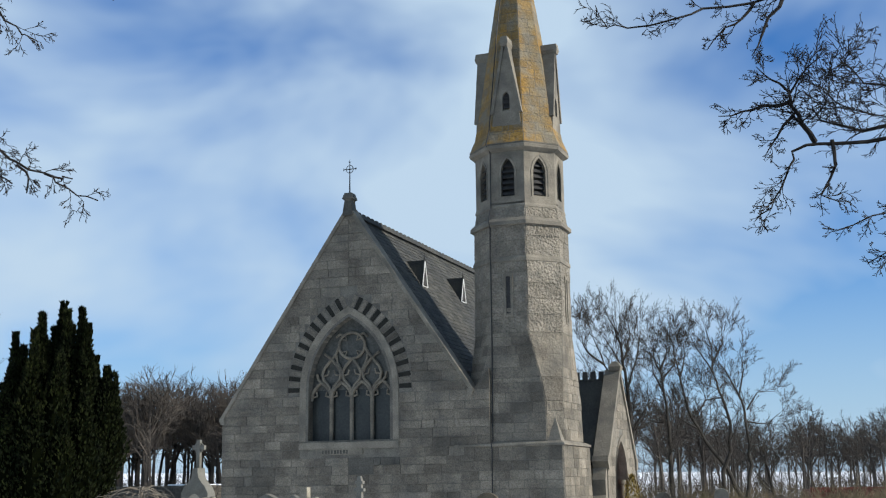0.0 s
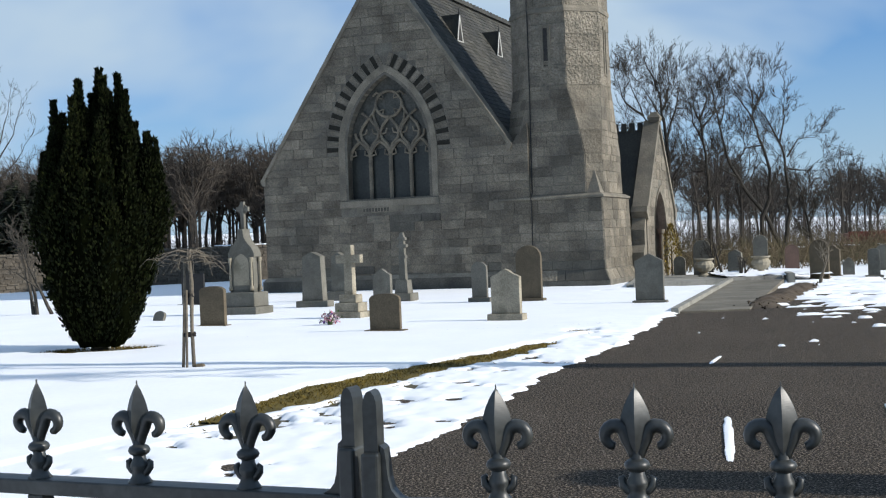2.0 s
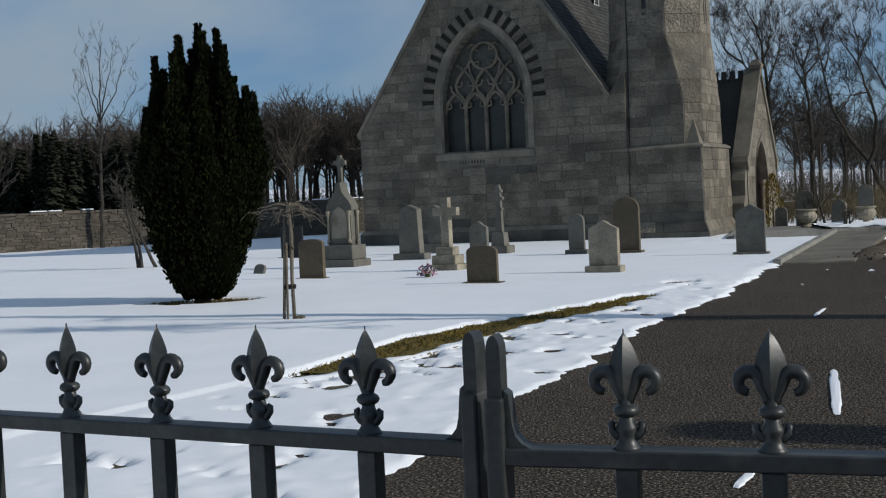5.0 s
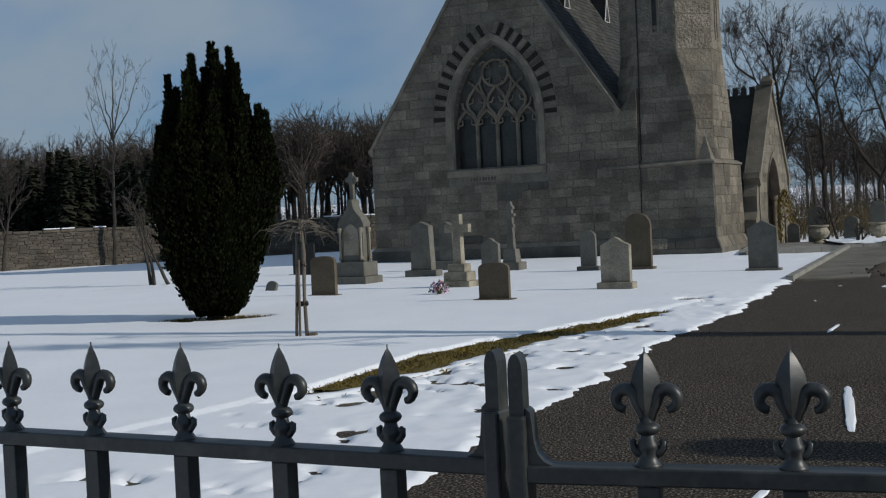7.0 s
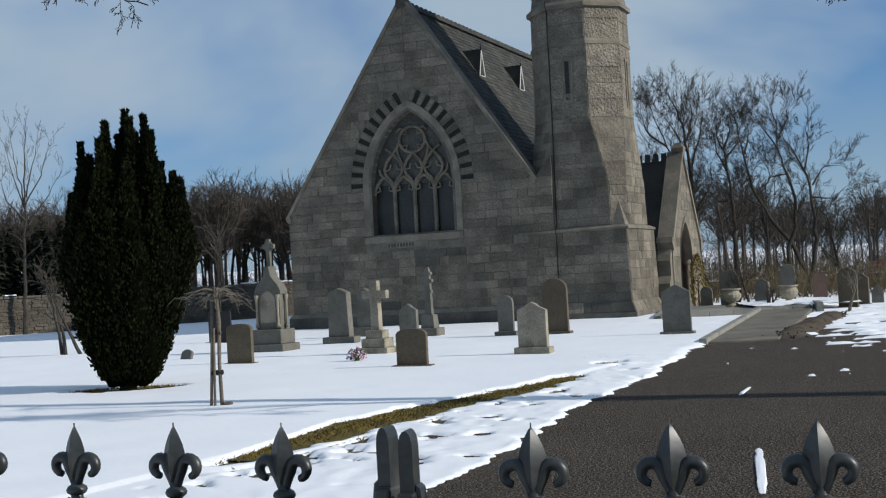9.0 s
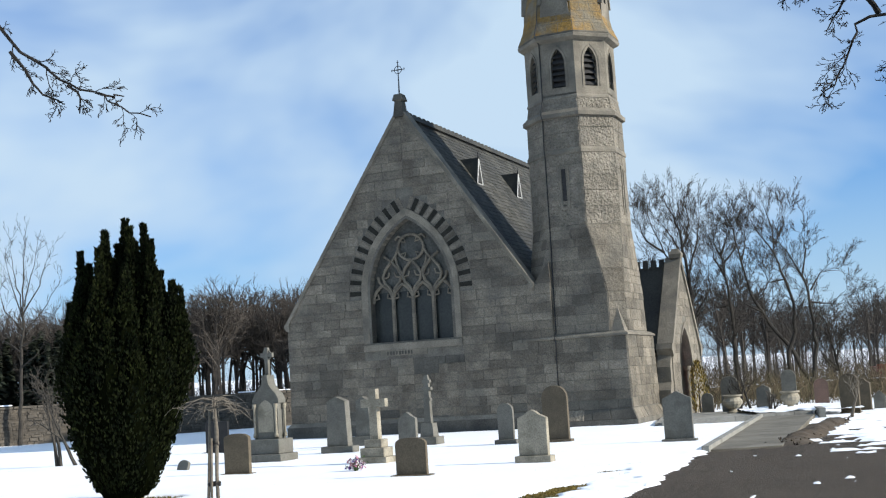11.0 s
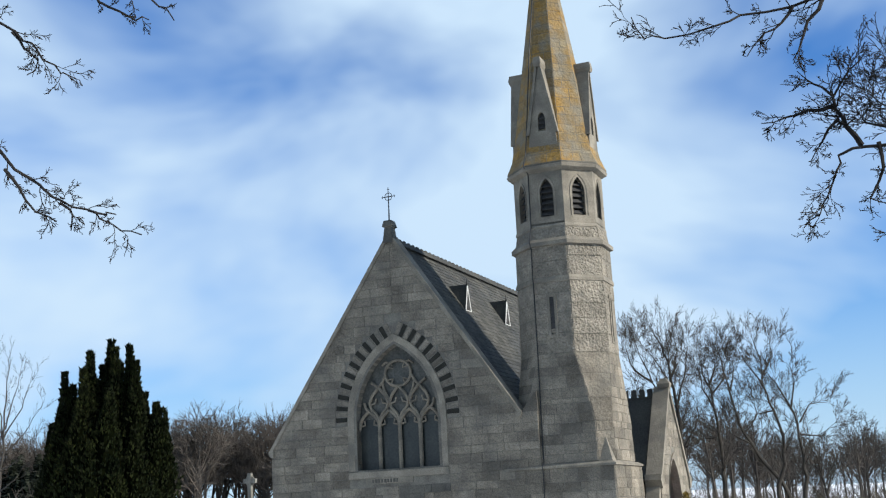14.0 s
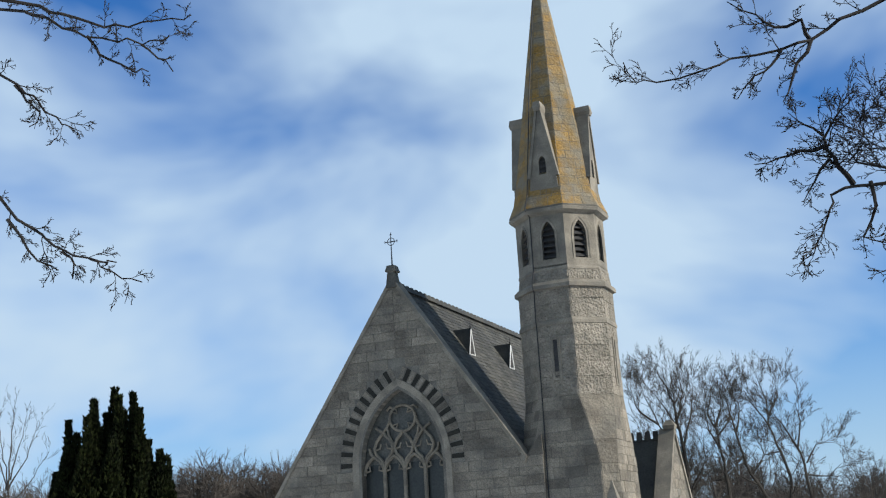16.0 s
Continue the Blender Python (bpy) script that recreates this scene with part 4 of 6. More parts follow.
def gate_leaf(x, y, turn, side, pitch, first, count):
    """One leaf. side: -1 runs to the left of its meeting stile, 1 to the right."""
    g = thing("gate", x, y, 0, turn, "dark grey painted wrought iron gate leaf with fleur-de-lis tops", "gate", "pair of drive gates")
    end = side * (first + pitch * (count - 1) + 0.09)
    for zz in (1.322, 0.16, 0.62):
        part("rail", boxed(min(0, end), max(0, end), -0.016, 0.016, zz + 0.004, zz + 0.022, 0.002), IRON, g)
    for k in range(count):
        bx = side * (first + pitch * k)
        part("bar", boxed(bx - 0.0115, bx + 0.0115, -0.0105, 0.0105, 0.10, 1.325, 0.0015), IRON, g)
        finial(g, bx)
    for sx, zt in ((0.0, 1.395), (end, 1.395)):
        part("stile", boxed(sx - 0.0095, sx + 0.0095, -0.02, 0.02, -0.02, zt, 0.003), IRON, g)
        arc = [(-0.0075, zt - 0.02)] + [(0.0075 * -math.cos(k * math.pi / 8), zt + 0.045 + 0.018 * math.sin(k * math.pi / 8)) for k in range(9)] + [(0.0075, zt - 0.02)]
        o = part("stile_top", prism(arc, -0.012, 0.012), IRON, g)
        o.location.x = sx
    o = part("bracket", prism([(0.009 * side, 1.343), (0.036 * side, 1.343), (0.026 * side, 1.348), (0.0195 * side, 1.356), (0.0165 * side, 1.368), (0.0150 * side, 1.385), (0.0135 * side, 1.398), (0.009 * side, 1.402)], -0.010, 0.010), IRON, g)
    return g


gate_leaf(-0.1475, 1.2735, -20.53, -1, 0.1468, 0.132, 12)
gate_leaf(-0.1215, 1.2359, -11.23, 1, 0.1387, 0.1305, 12)

# ---- memorials ----
def stone_outline(kind, w, h):
    a = w / 2
    if kind == "round":
        return [(-a, 0), (a, 0), (a, h - a * 0.9)] + [(a * math.cos(k * math.pi / 12), h - a * 0.9 + a * 0.9 * math.sin(k * math.pi / 12)) for k in range(1, 12)] + [(-a, h - a * 0.9)]
    if kind == "camber":
        return [(-a, 0), (a, 0), (a, h - 0.1)] + [(a * 0.98 * math.cos(k * math.pi / 10), h - 0.1 + 0.1 * math.sin(k * math.pi / 10) ** 0.8) for k in range(1, 10)] + [(-a, h - 0.1)]
    if kind == "ogee":
        return [(-a, 0), (a, 0), (a, h - 0.16), (a * 0.8, h - 0.13), (a * 0.5, h - 0.10), (a * 0.25, h - 0.03), (0, h), (-a * 0.25, h - 0.03), (-a * 0.5, h - 0.10), (-a * 0.8, h - 0.13), (-a, h - 0.16)]
    if kind == "peak":
        return [(-a, 0), (a, 0), (a, h - 0.17), (a * 0.72, h - 0.13), (0, h), (-a * 0.72, h - 0.13), (-a, h - 0.17)]
    if kind == "taper":
        return [(-a, 0), (a, 0), (a * 0.86, h - 0.12), (a * 0.3, h - 0.04), (0, h), (-a * 0.3, h - 0.04), (-a * 0.86, h - 0.12)]
    return [(-a, 0), (a, 0), (a, h), (-a, h)]


def headstone(x, y, w, h, kind, mat, label, t=0.11, plinth=0.0, pw=0.0, turn=-20.0, lean=0.0, bars=0):
    g = thing("headstone", x, y, 0, turn, label, "gravestone", "memorials in the churchyard")
    if plinth:
        part("plinth", boxed(-pw / 2, pw / 2, -t / 2 - 0.08, t / 2 + 0.08, -0.06, plinth, 0.012), mat, g)
    bm = prism(stone_outline(kind, w, h - plinth), -t / 2, t / 2)
    bmesh.ops.bevel(bm, geom=[e for e in bm.edges if abs(e.verts[0].co.y - e.verts[1].co.y) < 1e-6], offset=0.008, segments=1, affect="EDGES")
    s = part("slab", bm, mat, g)
    s.location.z = plinth - 0.003
    s.rotation_euler = (radians(lean), 0, 0)
    for k in range(bars):
        b = part("inscription_bar", boxed(-w * 0.3 + 0.02 * (k % 2), w * 0.3 - 0.03 * (k % 3), -t / 2 - 0.004, -t / 2 + 0.002, 0, 0.018), MORTAR, g, "line of worn lettering")
        b.location.z = plinth + (h - plinth) * 0.72 - k * 0.075
    return g


headstone(0.17, 24.08, 0.60, 1.05, "ogee", GRAVE_PALE, "pale sandstone headstone with shaped top in snow", 0.14, 0.16, 0.74, -20)
headstone(-2.08, 22.36, 0.60, 0.72, "camber", GRAVE_BROWN, "low brown stone headstone with square top", 0.10, 0.05, 0.78, -16)
headstone(3.55, 28.57, 0.66, 1.18, "peak", GRAVE_GREY, "mid-grey granite headstone with pointed top beside ramp", 0.13, 0.08, 0.80, -16)
headstone(0.82, 31.25, 0.66, 1.46, "round", GRAVE_BROWN, "tall brown round-topped headstone before the tower", 0.14, 0.1, 0.80, -18)
headstone(-0.46, 31.85, 0.42, 1.08, "round", GRAVE_GREY, "narrow grey round-topped headstone", 0.11, 0.14, 0.60, -18)
headstone(-4.89, 32.35, 0.62, 1.5, "taper", GRAVE_GREY, "tall tapering grey granite memorial slab", 0.28, 0.2, 0.92, -18)
headstone(-2.98, 31.5, 0.50, 1.0, "ogee", GRAVE_GREY, "small pale grey headstone behind the brown one", 0.14, 0.1, 0.62, -20)
headstone(-4.62, 35.6, 0.46, 1.45, "taper", GRAVE_GREY, "grey granite tapering memorial near the church wall", 0.26, 0.3, 0.72, -18)
headstone(-9.16, 36.3, 0.72, 0.97, "flat", GRAVE_DARK, "polished dark granite headstone", 0.10, 0.06, 0.95, -10)
headstone(-6.06, 25.65, 0.58, 0.88, "camber", GRAVE_BROWN, "brown-grey headstone with cambered top", 0.12, 0.05, 0.70, -14)
headstone(-8.0, 28.3, 0.34, 0.27, "camber", GRAVE_GREY, "small slanted stone tablet in the snow", 0.08, 0.0, 0, -30, -22)
headstone(8.35, 43.1, 0.52, 0.98, "taper", GRAVE_GREY, "leaning rough grey memorial stone", 0.2, 0.08, 0.6, -25, -5)
headstone(9.35, 43.6, 0.50, 1.45, "round", GRAVE_GREY, "upright grey stone behind the urn", 0.14, 0.1, 0.6, -15)
headstone(7.3, 43.6, 0.62, 1.35, "round", GRAVE_GREY, "grey stone with round head by the porch", 0.12, 0.1, 0.7, -15)
headstone(6.55, 44.0, 0.42, 0.8, "round", GRAVE_GREY, "small grey stone by the porch", 0.12, 0.1, 0.5, -15)
headstone(10.9, 45.5, 0.50, 1.05, "round", GRAVE_PINK, "reddish granite headstone with round top", 0.12, 0.06, 0.6, -10)
headstone(10.1, 38.6, 0.58, 1.25, "round", GRAVE_BROWN, "dark brown weathered round-topped headstone", 0.14, 0.06, 0.62, -28)
headstone(10.92, 40.0, 0.42, 1.05, "ogee", GRAVE_BROWN, "brown-grey headstone beside the dark one", 0.14, 0.06, 0.5, -28)
headstone(11.65, 40.9, 0.38, 0.62, "peak", GRAVE_GREY, "small grey headstone with pointed top", 0.12, 0, 0, -15)
headstone(11.75, 38.5, 0.36, 0.92, "camber", GRAVE_GREY, "narrow grey headstone on a stepped base", 0.14, 0.08, 0.55, -15)
headstone(13.6, 43.5, 0.5, 0.95, "round", GRAVE_GREY, "grey headstone at the edge of the drive", 0.14, 0.08, 0.6, -15)
headstone(15.2, 44.5, 0.5, 1.0, "camber", GRAVE_BROWN, "brown headstone by the low wall", 0.14, 0.08, 0.6, -15)


def latin_cross(x, y):
    g = thing("cross_memorial", x, y, 0, -20, "pale stone cross on three square steps", "gravestone", "memorials in the churchyard")
    for k, (w, z0, z1) in enumerate(((0.74, -0.05, 0.16), (0.58, 0.16, 0.36), (0.42, 0.36, 0.54))):
        part("step", boxed(-w / 2, w / 2, -w / 2 * 0.8, w / 2 * 0.8, z0, z1, 0.012), GRAVE_PALE, g)
    part("shaft", rings([[(-0.10, -0.095, 0.54), (0.10, -0.095, 0.54), (0.10, 0.095, 0.54), (-0.10, 0.095, 0.54)], [(-0.085, -0.085, 1.64), (0.085, -0.085, 1.64), (0.085, 0.085, 1.64), (-0.085, 0.085, 1.64)]]), GRAVE_PALE, g)
    for s in (-1, 1):
        part("arm", boxed(min(s * 0.08, s * 0.30), max(s * 0.08, s * 0.30), -0.08, 0.08, 1.24, 1.42, 0.006), GRAVE_PALE, g)


latin_cross(-3.27, 26.95)


def ogee_memorial(x, y):
    g = thing("canopied_memorial", x, y, 0, -20, "tall grey memorial with ogee top and ringed cross", "gravestone", "memorials in the churchyard")
    part("base", boxed(-0.52, 0.52, -0.42, 0.42, -0.05, 0.22, 0.015), GRAVE_GREY, g)
    part("die", boxed(-0.44, 0.44, -0.34, 0.34, 0.22, 0.58, 0.02), GRAVE_GREY, g)
    out = [(-0.34, 0.58), (0.34, 0.58), (0.34, 1.42), (0.37, 1.46), (0.37, 1.54), (0.30, 1.68), (0.18, 1.80), (0.10, 1.92), (0.075, 2.05), (0.075, 2.14), (-0.075, 2.14), (-0.075, 2.05), (-0.10, 1.92), (-0.18, 1.80), (-0.30, 1.68), (-0.37, 1.54), (-0.37, 1.46), (-0.34, 1.42)]
    part("slab", prism(out, -0.17, 0.17), GRAVE_GREY, g)
    part("inset", prism(arch_points(0.22, 1.25, 0.28, 8) + [(0.22, 0.75), (-0.22, 0.75)], -0.176, -0.16), GRAVE_PALE, g)
    for s in (-1, 1):
        o = part("colonnette", lathe([(0.05, 0.62), (0.05, 0.70), (0.03, 0.74), (0.03, 1.30), (0.055, 1.38), (0.055, 1.44)], 10), GRAVE_PALE, g, smooth=True)
        o.location = (s * 0.30, -0.2, 0)
        o = part("colonnette", lathe([(0.05, 0.62), (0.05, 0.70), (0.03, 0.74), (0.03, 1.30), (0.055, 1.38), (0.055, 1.44)], 10), GRAVE_PALE, g, smooth=True)
        o.location = (s * 0.40, 0.05, 0)
    part("cross_shaft", boxed(-0.05, 0.05, -0.05, 0.05, 2.14, 2.82, 0.006), GRAVE_GREY, g)
    for s in (-1, 1):
        part("cross_arm", boxed(min(s * 0.051, s * 0.17), max(s * 0.051, s * 0.17), -0.045, 0.045, 2.58, 2.69, 0.006), GRAVE_GREY, g)
    tube("cross_ring", [(0.115 * math.cos(k * math.pi / 8), 0, 2.635 + 0.115 * math.sin(k * math.pi / 8)) for k in range(17)], [0.025] * 17, GRAVE_GREY, g, 6)


ogee_memorial(-6.24, 29.95)


def slim_memorial(x, y):
    g = thing("pillar_memorial", x, y, 0, -20, "slender grey stone pillar with knotted cross head", "gravestone", "memorials in the churchyard")
    part("base", boxed(-0.32, 0.32, -0.28, 0.28, -0.05, 0.25, 0.015), GRAVE_GREY, g)
    part("die", rings([[(-0.2, -0.18, 0.25), (0.2, -0.18, 0.25), (0.2, 0.18, 0.25), (-0.2, 0.18, 0.25)], [(-0.17, -0.15, 0.62), (0.17, -0.15, 0.62), (0.17, 0.15, 0.62), (-0.17, 0.15, 0.62)]]), GRAVE_GREY, g)
    part("pillar", rings([[(-0.1, -0.08, 0.62), (0.1, -0.08, 0.62), (0.1, 0.08, 0.62), (-0.1, 0.08, 0.62)], [(-0.065, -0.06, 1.85), (0.065, -0.06, 1.85), (0.065, 0.06, 1.85), (-0.065, 0.06, 1.85)], [(-0.04, -0.04, 1.94), (0.04, -0.04, 1.94), (0.04, 0.04, 1.94), (-0.04, 0.04, 1.94)]]), GRAVE_GREY, g)
    for zz, w in ((1.22, 0.12), (1.52, 0.15), (1.72, 0.12)):
        part("knop", boxed(-w, w, -0.07, 0.07, zz, zz + 0.09, 0.02), GRAVE_GREY, g)


slim_memorial(-2.61, 33.8)


def urn(x, y):
    g = thing("urn", x, y, 0.12, 0, "fluted pale stone garden urn in the snow", "urn", "stone urns on the grave plot")
    part("foot", lathe([(0.2, 0.0), (0.2, 0.05), (0.12, 0.09), (0.1, 0.14)], 20), GRAVE_PALE, g)
    n = 28
    prof = [(0.1, 0.13), (0.22, 0.2), (0.31, 0.31), (0.32, 0.4), (0.27, 0.49), (0.25, 0.53), (0.33, 0.57), (0.33, 0.61), (0.27, 0.61), (0.24, 0.52)]
    loops = []
    for r, zz in prof:
        loops.append([(r * (1 + (0.035 if i % 2 and 0.15 < zz < 0.5 else 0)) * math.cos(2 * math.pi * i / n), r * (1 + (0.035 if i % 2 and 0.15 < zz < 0.5 else 0)) * math.sin(2 * math.pi * i / n), zz) for i in range(n)])
    part("bowl", rings(loops), GRAVE_PALE, g)


urn(7.0, 41.5)
urn(9.05, 42.2)


def bouquet(x, y):
    g = thing("bouquet", x, y, 0.02, 0, "bunch of pink and violet flowers laid in snow", "flowers")
    r = random.Random(3)
    for mat, name, n in ((LEAF, "foliage", 40), (PETAL_PINK, "petal", 60), (PETAL_BLUE, "petal", 40), (PETAL_WHITE, "petal", 40)):
        vs, fs = [], []
        for _ in range(n):
            c = Vector((r.gauss(0, 0.085), r.gauss(0, 0.07), 0.06 + abs(r.gauss(0.07, 0.06))))
            for _ in range(4):
                a, b = Vector((r.gauss(0, 1), r.gauss(0, 1), r.gauss(0, 1))).normalized() * 0.03, Vector((r.gauss(0, 1), r.gauss(0, 1), r.gauss(0, 1))).normalized() * 0.03
                n0 = len(vs)
                vs += [tuple(c), tuple(c + a), tuple(c + a + b), tuple(c + b)]
                fs.append((n0, n0 + 1, n0 + 2, n0 + 3))
        tagged(link_mesh(name, vs, fs, mat, g), kind="stuff")
    part("wrap", lathe([(0.03, 0.0), (0.05, 0.03), (0.10, 0.12)], 10), LEAF, g)


bouquet(-3.41, 24.5)

# ---- ramp, kerbs and terrace ----
def strip(name, a, b, wide, z0, z1, h, mat, label, parts=1):
    """A kerb from a to b whose top runs from z0 to z1, in separate stones."""
    g = thing(name, a[0], a[1], 0, 0, label, "kerb", kind="structure")
    ax, ay, bx, by = *a, *b
    ln = math.hypot(bx - ax, by - ay)
    dx, dy = (bx - ax) / ln, (by - ay) / ln
    px, py = -dy * wide / 2, dx * wide / 2
    for k in range(parts):
        u0, u1 = ln * k / parts + 0.006, ln * (k + 1) / parts - 0.006
        za, zb = z0 + (z1 - z0) * k / parts, z0 + (z1 - z0) * (k + 1) / parts
        lo = [(dx * u + s * px, dy * u + s * py, -0.06) for u, s in ((u0, -1), (u1, -1), (u1, 1), (u0, 1))]
        hi = [(dx * u + s * px * 0.92, dy * u + s * py * 0.92, zz) for u, s, zz in ((u0, -1, za), (u1, -1, zb), (u1, 1, zb), (u0, 1, za))]
        part("kerb_stone", rings([lo, hi]), mat, g)
    return g


ramp = tagged(part("path", rings([[(3.66, 25.05, -0.06), (5.15, 25.2, -0.06), (8.62, 37.0, -0.06), (7.06, 37.0, -0.06)], [(3.66, 25.05, 0.012), (5.15, 25.2, 0.012), (8.62, 37.0, 0.13), (7.06, 37.0, 0.13)]]), RAMP), "stained concrete ramp up to the church porch", "path", kind="structure")
strip("kerb", (3.58, 24.9), (7.0, 36.9), 0.16, 0.10, 0.22, 0.1, CONCRETE, "worn concrete kerb along the ramp", 7)
strip("kerb", (4.1, 37.0), (7.0, 37.05), 0.18, 0.17, 0.20, 0.1, CONCRETE, "concrete kerb edging the porch terrace", 4)
strip("kerb", (7.1, 37.9), (8.75, 37.9), 0.18, 0.20, 0.20, 0.1, CONCRETE, "concrete kerb edging the grave plot", 3)
strip("kerb", (8.75, 36.6), (9.3, 39.5), 0.2, 0.30, 0.26, 0.1, CONCRETE, "raised concrete kerb at the top of the ramp", 2)
tagged(part("pavement", rings([[(3.9, 37.1, -0.05), (7.06, 37.15, -0.05), (8.7, 44.0, -0.05), (5.0, 44.0, -0.05)], [(3.9, 37.1, 0.12), (7.06, 37.15, 0.12), (8.7, 44.0, 0.12), (5.0, 44.0, 0.12)]]), CONCRETE), "flat paved terrace in front of the porch", "terrace", kind="structure")
tagged(sheet("snow", 7.2, 10.4, 38.1, 44.6, 0.09, SNOW, lambda x, y: 0.21 + 0.06 * noise.noise((x * 1.5, y * 1.5, 2)) + 0.03 * noise.noise((x * 5, y * 5, 2))), "lumpy snow over a grave plot", "snow", kind="stuff")


def mound():
    """Dug earth and broken stone beside the ramp."""
    r = random.Random(8)
    vs, fs = [], []
    for i in range(61):
        k = i / 60
        x, y = 5.3 + 3.5 * k, 25.4 + 9.4 * k
        for j in range(9):
            v = (j - 4) / 4
            vs.append((x + 0.42 * v * 0.93, y - 0.42 * v * 0.37, -0.04 + (0.19 * (1 - v * v) + 0.05 * noise.noise((x * 5, y * 5 + j, 3))) * min(1.0, 6 * k, 6 * (1 - k) + 0.2)))
    for i in range(60):
        for j in range(8):
            fs.append((i * 9 + j, i * 9 + j + 1, i * 9 + j + 10, i * 9 + j + 9))
    for _ in range(220):
        k = r.random()
        x, y = 5.35 + (8.9 - 5.35) * k + r.gauss(0, 0.16), 25.6 + (34.9 - 25.6) * k + r.gauss(0, 0.35)
        s = r.uniform(0.015, 0.04)
        c = Vector((x, y, r.uniform(0.0, 0.08)))
        n0 = len(vs)
        for dx, dy, dz in ((1, 0, 0), (0, 1, 0), (-1, 0, 0), (0, -1, 0), (0, 0, 0.8), (0, 0, -0.8)):
            vs.append((c.x + dx * s * r.uniform(0.7, 1.3), c.y + dy * s * r.uniform(0.7, 1.3), c.z + dz * s * r.uniform(0.7, 1.3)))
        for a, b in ((0, 1), (1, 2), (2, 3), (3, 0)):
            fs += [(n0 + a, n0 + b, n0 + 4), (n0 + b, n0 + a, n0 + 5)]
    return vs, fs


EARTH = material("dug_earth", (0.048, 0.034, 0.022), (0.085, 0.066, 0.046), 0.95, scale=1.2, fine=10, bump=0.4, spread=0.5, island=True)
tagged(link_mesh("earth", *mound(), EARTH), "heap of brown earth and rubble beside the ramp", "earth", kind="stuff")


def snow_scrap(cx, cy, length, wide, turn, seed):
    r = random.Random(seed)
    n = 26
    vs = [(0, 0, -0.004)]
    c, s = math.cos(radians(turn)), math.sin(radians(turn))
    for i in range(n):
        a = 2 * math.pi * i / n
        k = 1 + r.uniform(-0.22, 0.22)
        px, py = length / 2 * math.copysign(abs(math.cos(a)) ** 0.5, math.cos(a)) * (1 + r.uniform(-0.05, 0.05)), wide / 2 * math.copysign(abs(math.sin(a)) ** 0.5, math.sin(a)) * k
        vs.append((px * c - py * s, px * s + py * c, -0.018))
    vs += [(x * 0.86, y * 0.82, -0.008) for x, y, _ in vs[1:n + 1]]
    fs = []
    for i in range(n):
        j = (i + 1) % n
        fs += [(1 + i, 1 + j, n + 1 + j, n + 1 + i), (n + 1 + i, n + 1 + j, 0)]
    o = link_mesh("snow_scrap", vs, fs, SNOW)
    o.location = (cx, cy, 0)
    tagged(o, "small strip of leftover snow on the tarmac", "snow", "snow scraps on the drive")


for a in ((1.79, 9.7, 2.15, 0.07, 80, 1), (2.74, 15.6, 0.95, 0.045, 72, 2), (0.75, 6.8, 0.4, 0.05, 70, 3), (3.4, 10.8, 1.0, 0.06, 75, 4), (4.5, 14.0, 0.9, 0.06, 70, 5)):
    snow_scrap(*a)


# ---- churchyard wall ----
def rubble_wall(x0, y0, x1, y1, high, label):
    g = thing("boundary_wall", x0, y0, 0, math.degrees(math.atan2(y1 - y0, x1 - x0)), label, "wall", kind="structure")
    ln = math.hypot(x1 - x0, y1 - y0)
    part("core", boxed(0, ln, 0.005, 0.45, -0.1, high), RUBBLE, g)
    r = random.Random(4)
    vs, fs = [], []
    zz = 0.0
    while zz < high - 0.05:
        h = r.uniform(0.12, 0.27)
        u = -r.random() * 0.3
        while u < ln:
            w = r.uniform(0.14, 0.62)
            jz = r.uniform(-0.05, 0.05)
            c = [(u + r.uniform(0, 0.03), 0.0, zz + jz + r.uniform(0, 0.03)), (u + w - r.uniform(0.01, 0.04), 0.0, zz + jz + r.uniform(0, 0.03)), (u + w - r.uniform(0.01, 0.08), 0.0, min(high, zz + jz + h - r.uniform(0, 0.05))), (u + r.uniform(0, 0.07), 0.0, min(high, zz + jz + h - r.uniform(0, 0.05)))]
            a, b = quad_block(c, 0.05, (0, -1, 0), r.uniform(0.01, 0.05))
            n0 = len(vs)
            vs += a
            fs += [tuple(n0 + i for i in f) for f in b]
            u += w
        zz += h
    s = link_mesh("stones", vs, fs, RUBBLE, g)
    s["kind"] = "stuff"
    u = 0.0
    while u < ln:
        w = r.uniform(0.6, 1.1)
        part("cope_stone", boxed(u, u + w - 0.03, -0.06, 0.52, high, high + r.uniform(0.10, 0.16), 0.02), RUBBLE, g)
        if r.random() < 0.6:
            part("snow_cap", boxed(u + 0.05, u + w - 0.06, -0.03, 0.5, high + 0.14, high + 0.20, 0.02), SNOW, g)
        u += w
    return g


rubble_wall(-40.0, 46.6, -7.5, 67.5, 1.75, "old rubble stone churchyard wall with snow-capped cope")
rubble_wall(8.0, 62.0, 40.0, 58.0, 0.55, "low rubble wall behind the graves with snow on top")


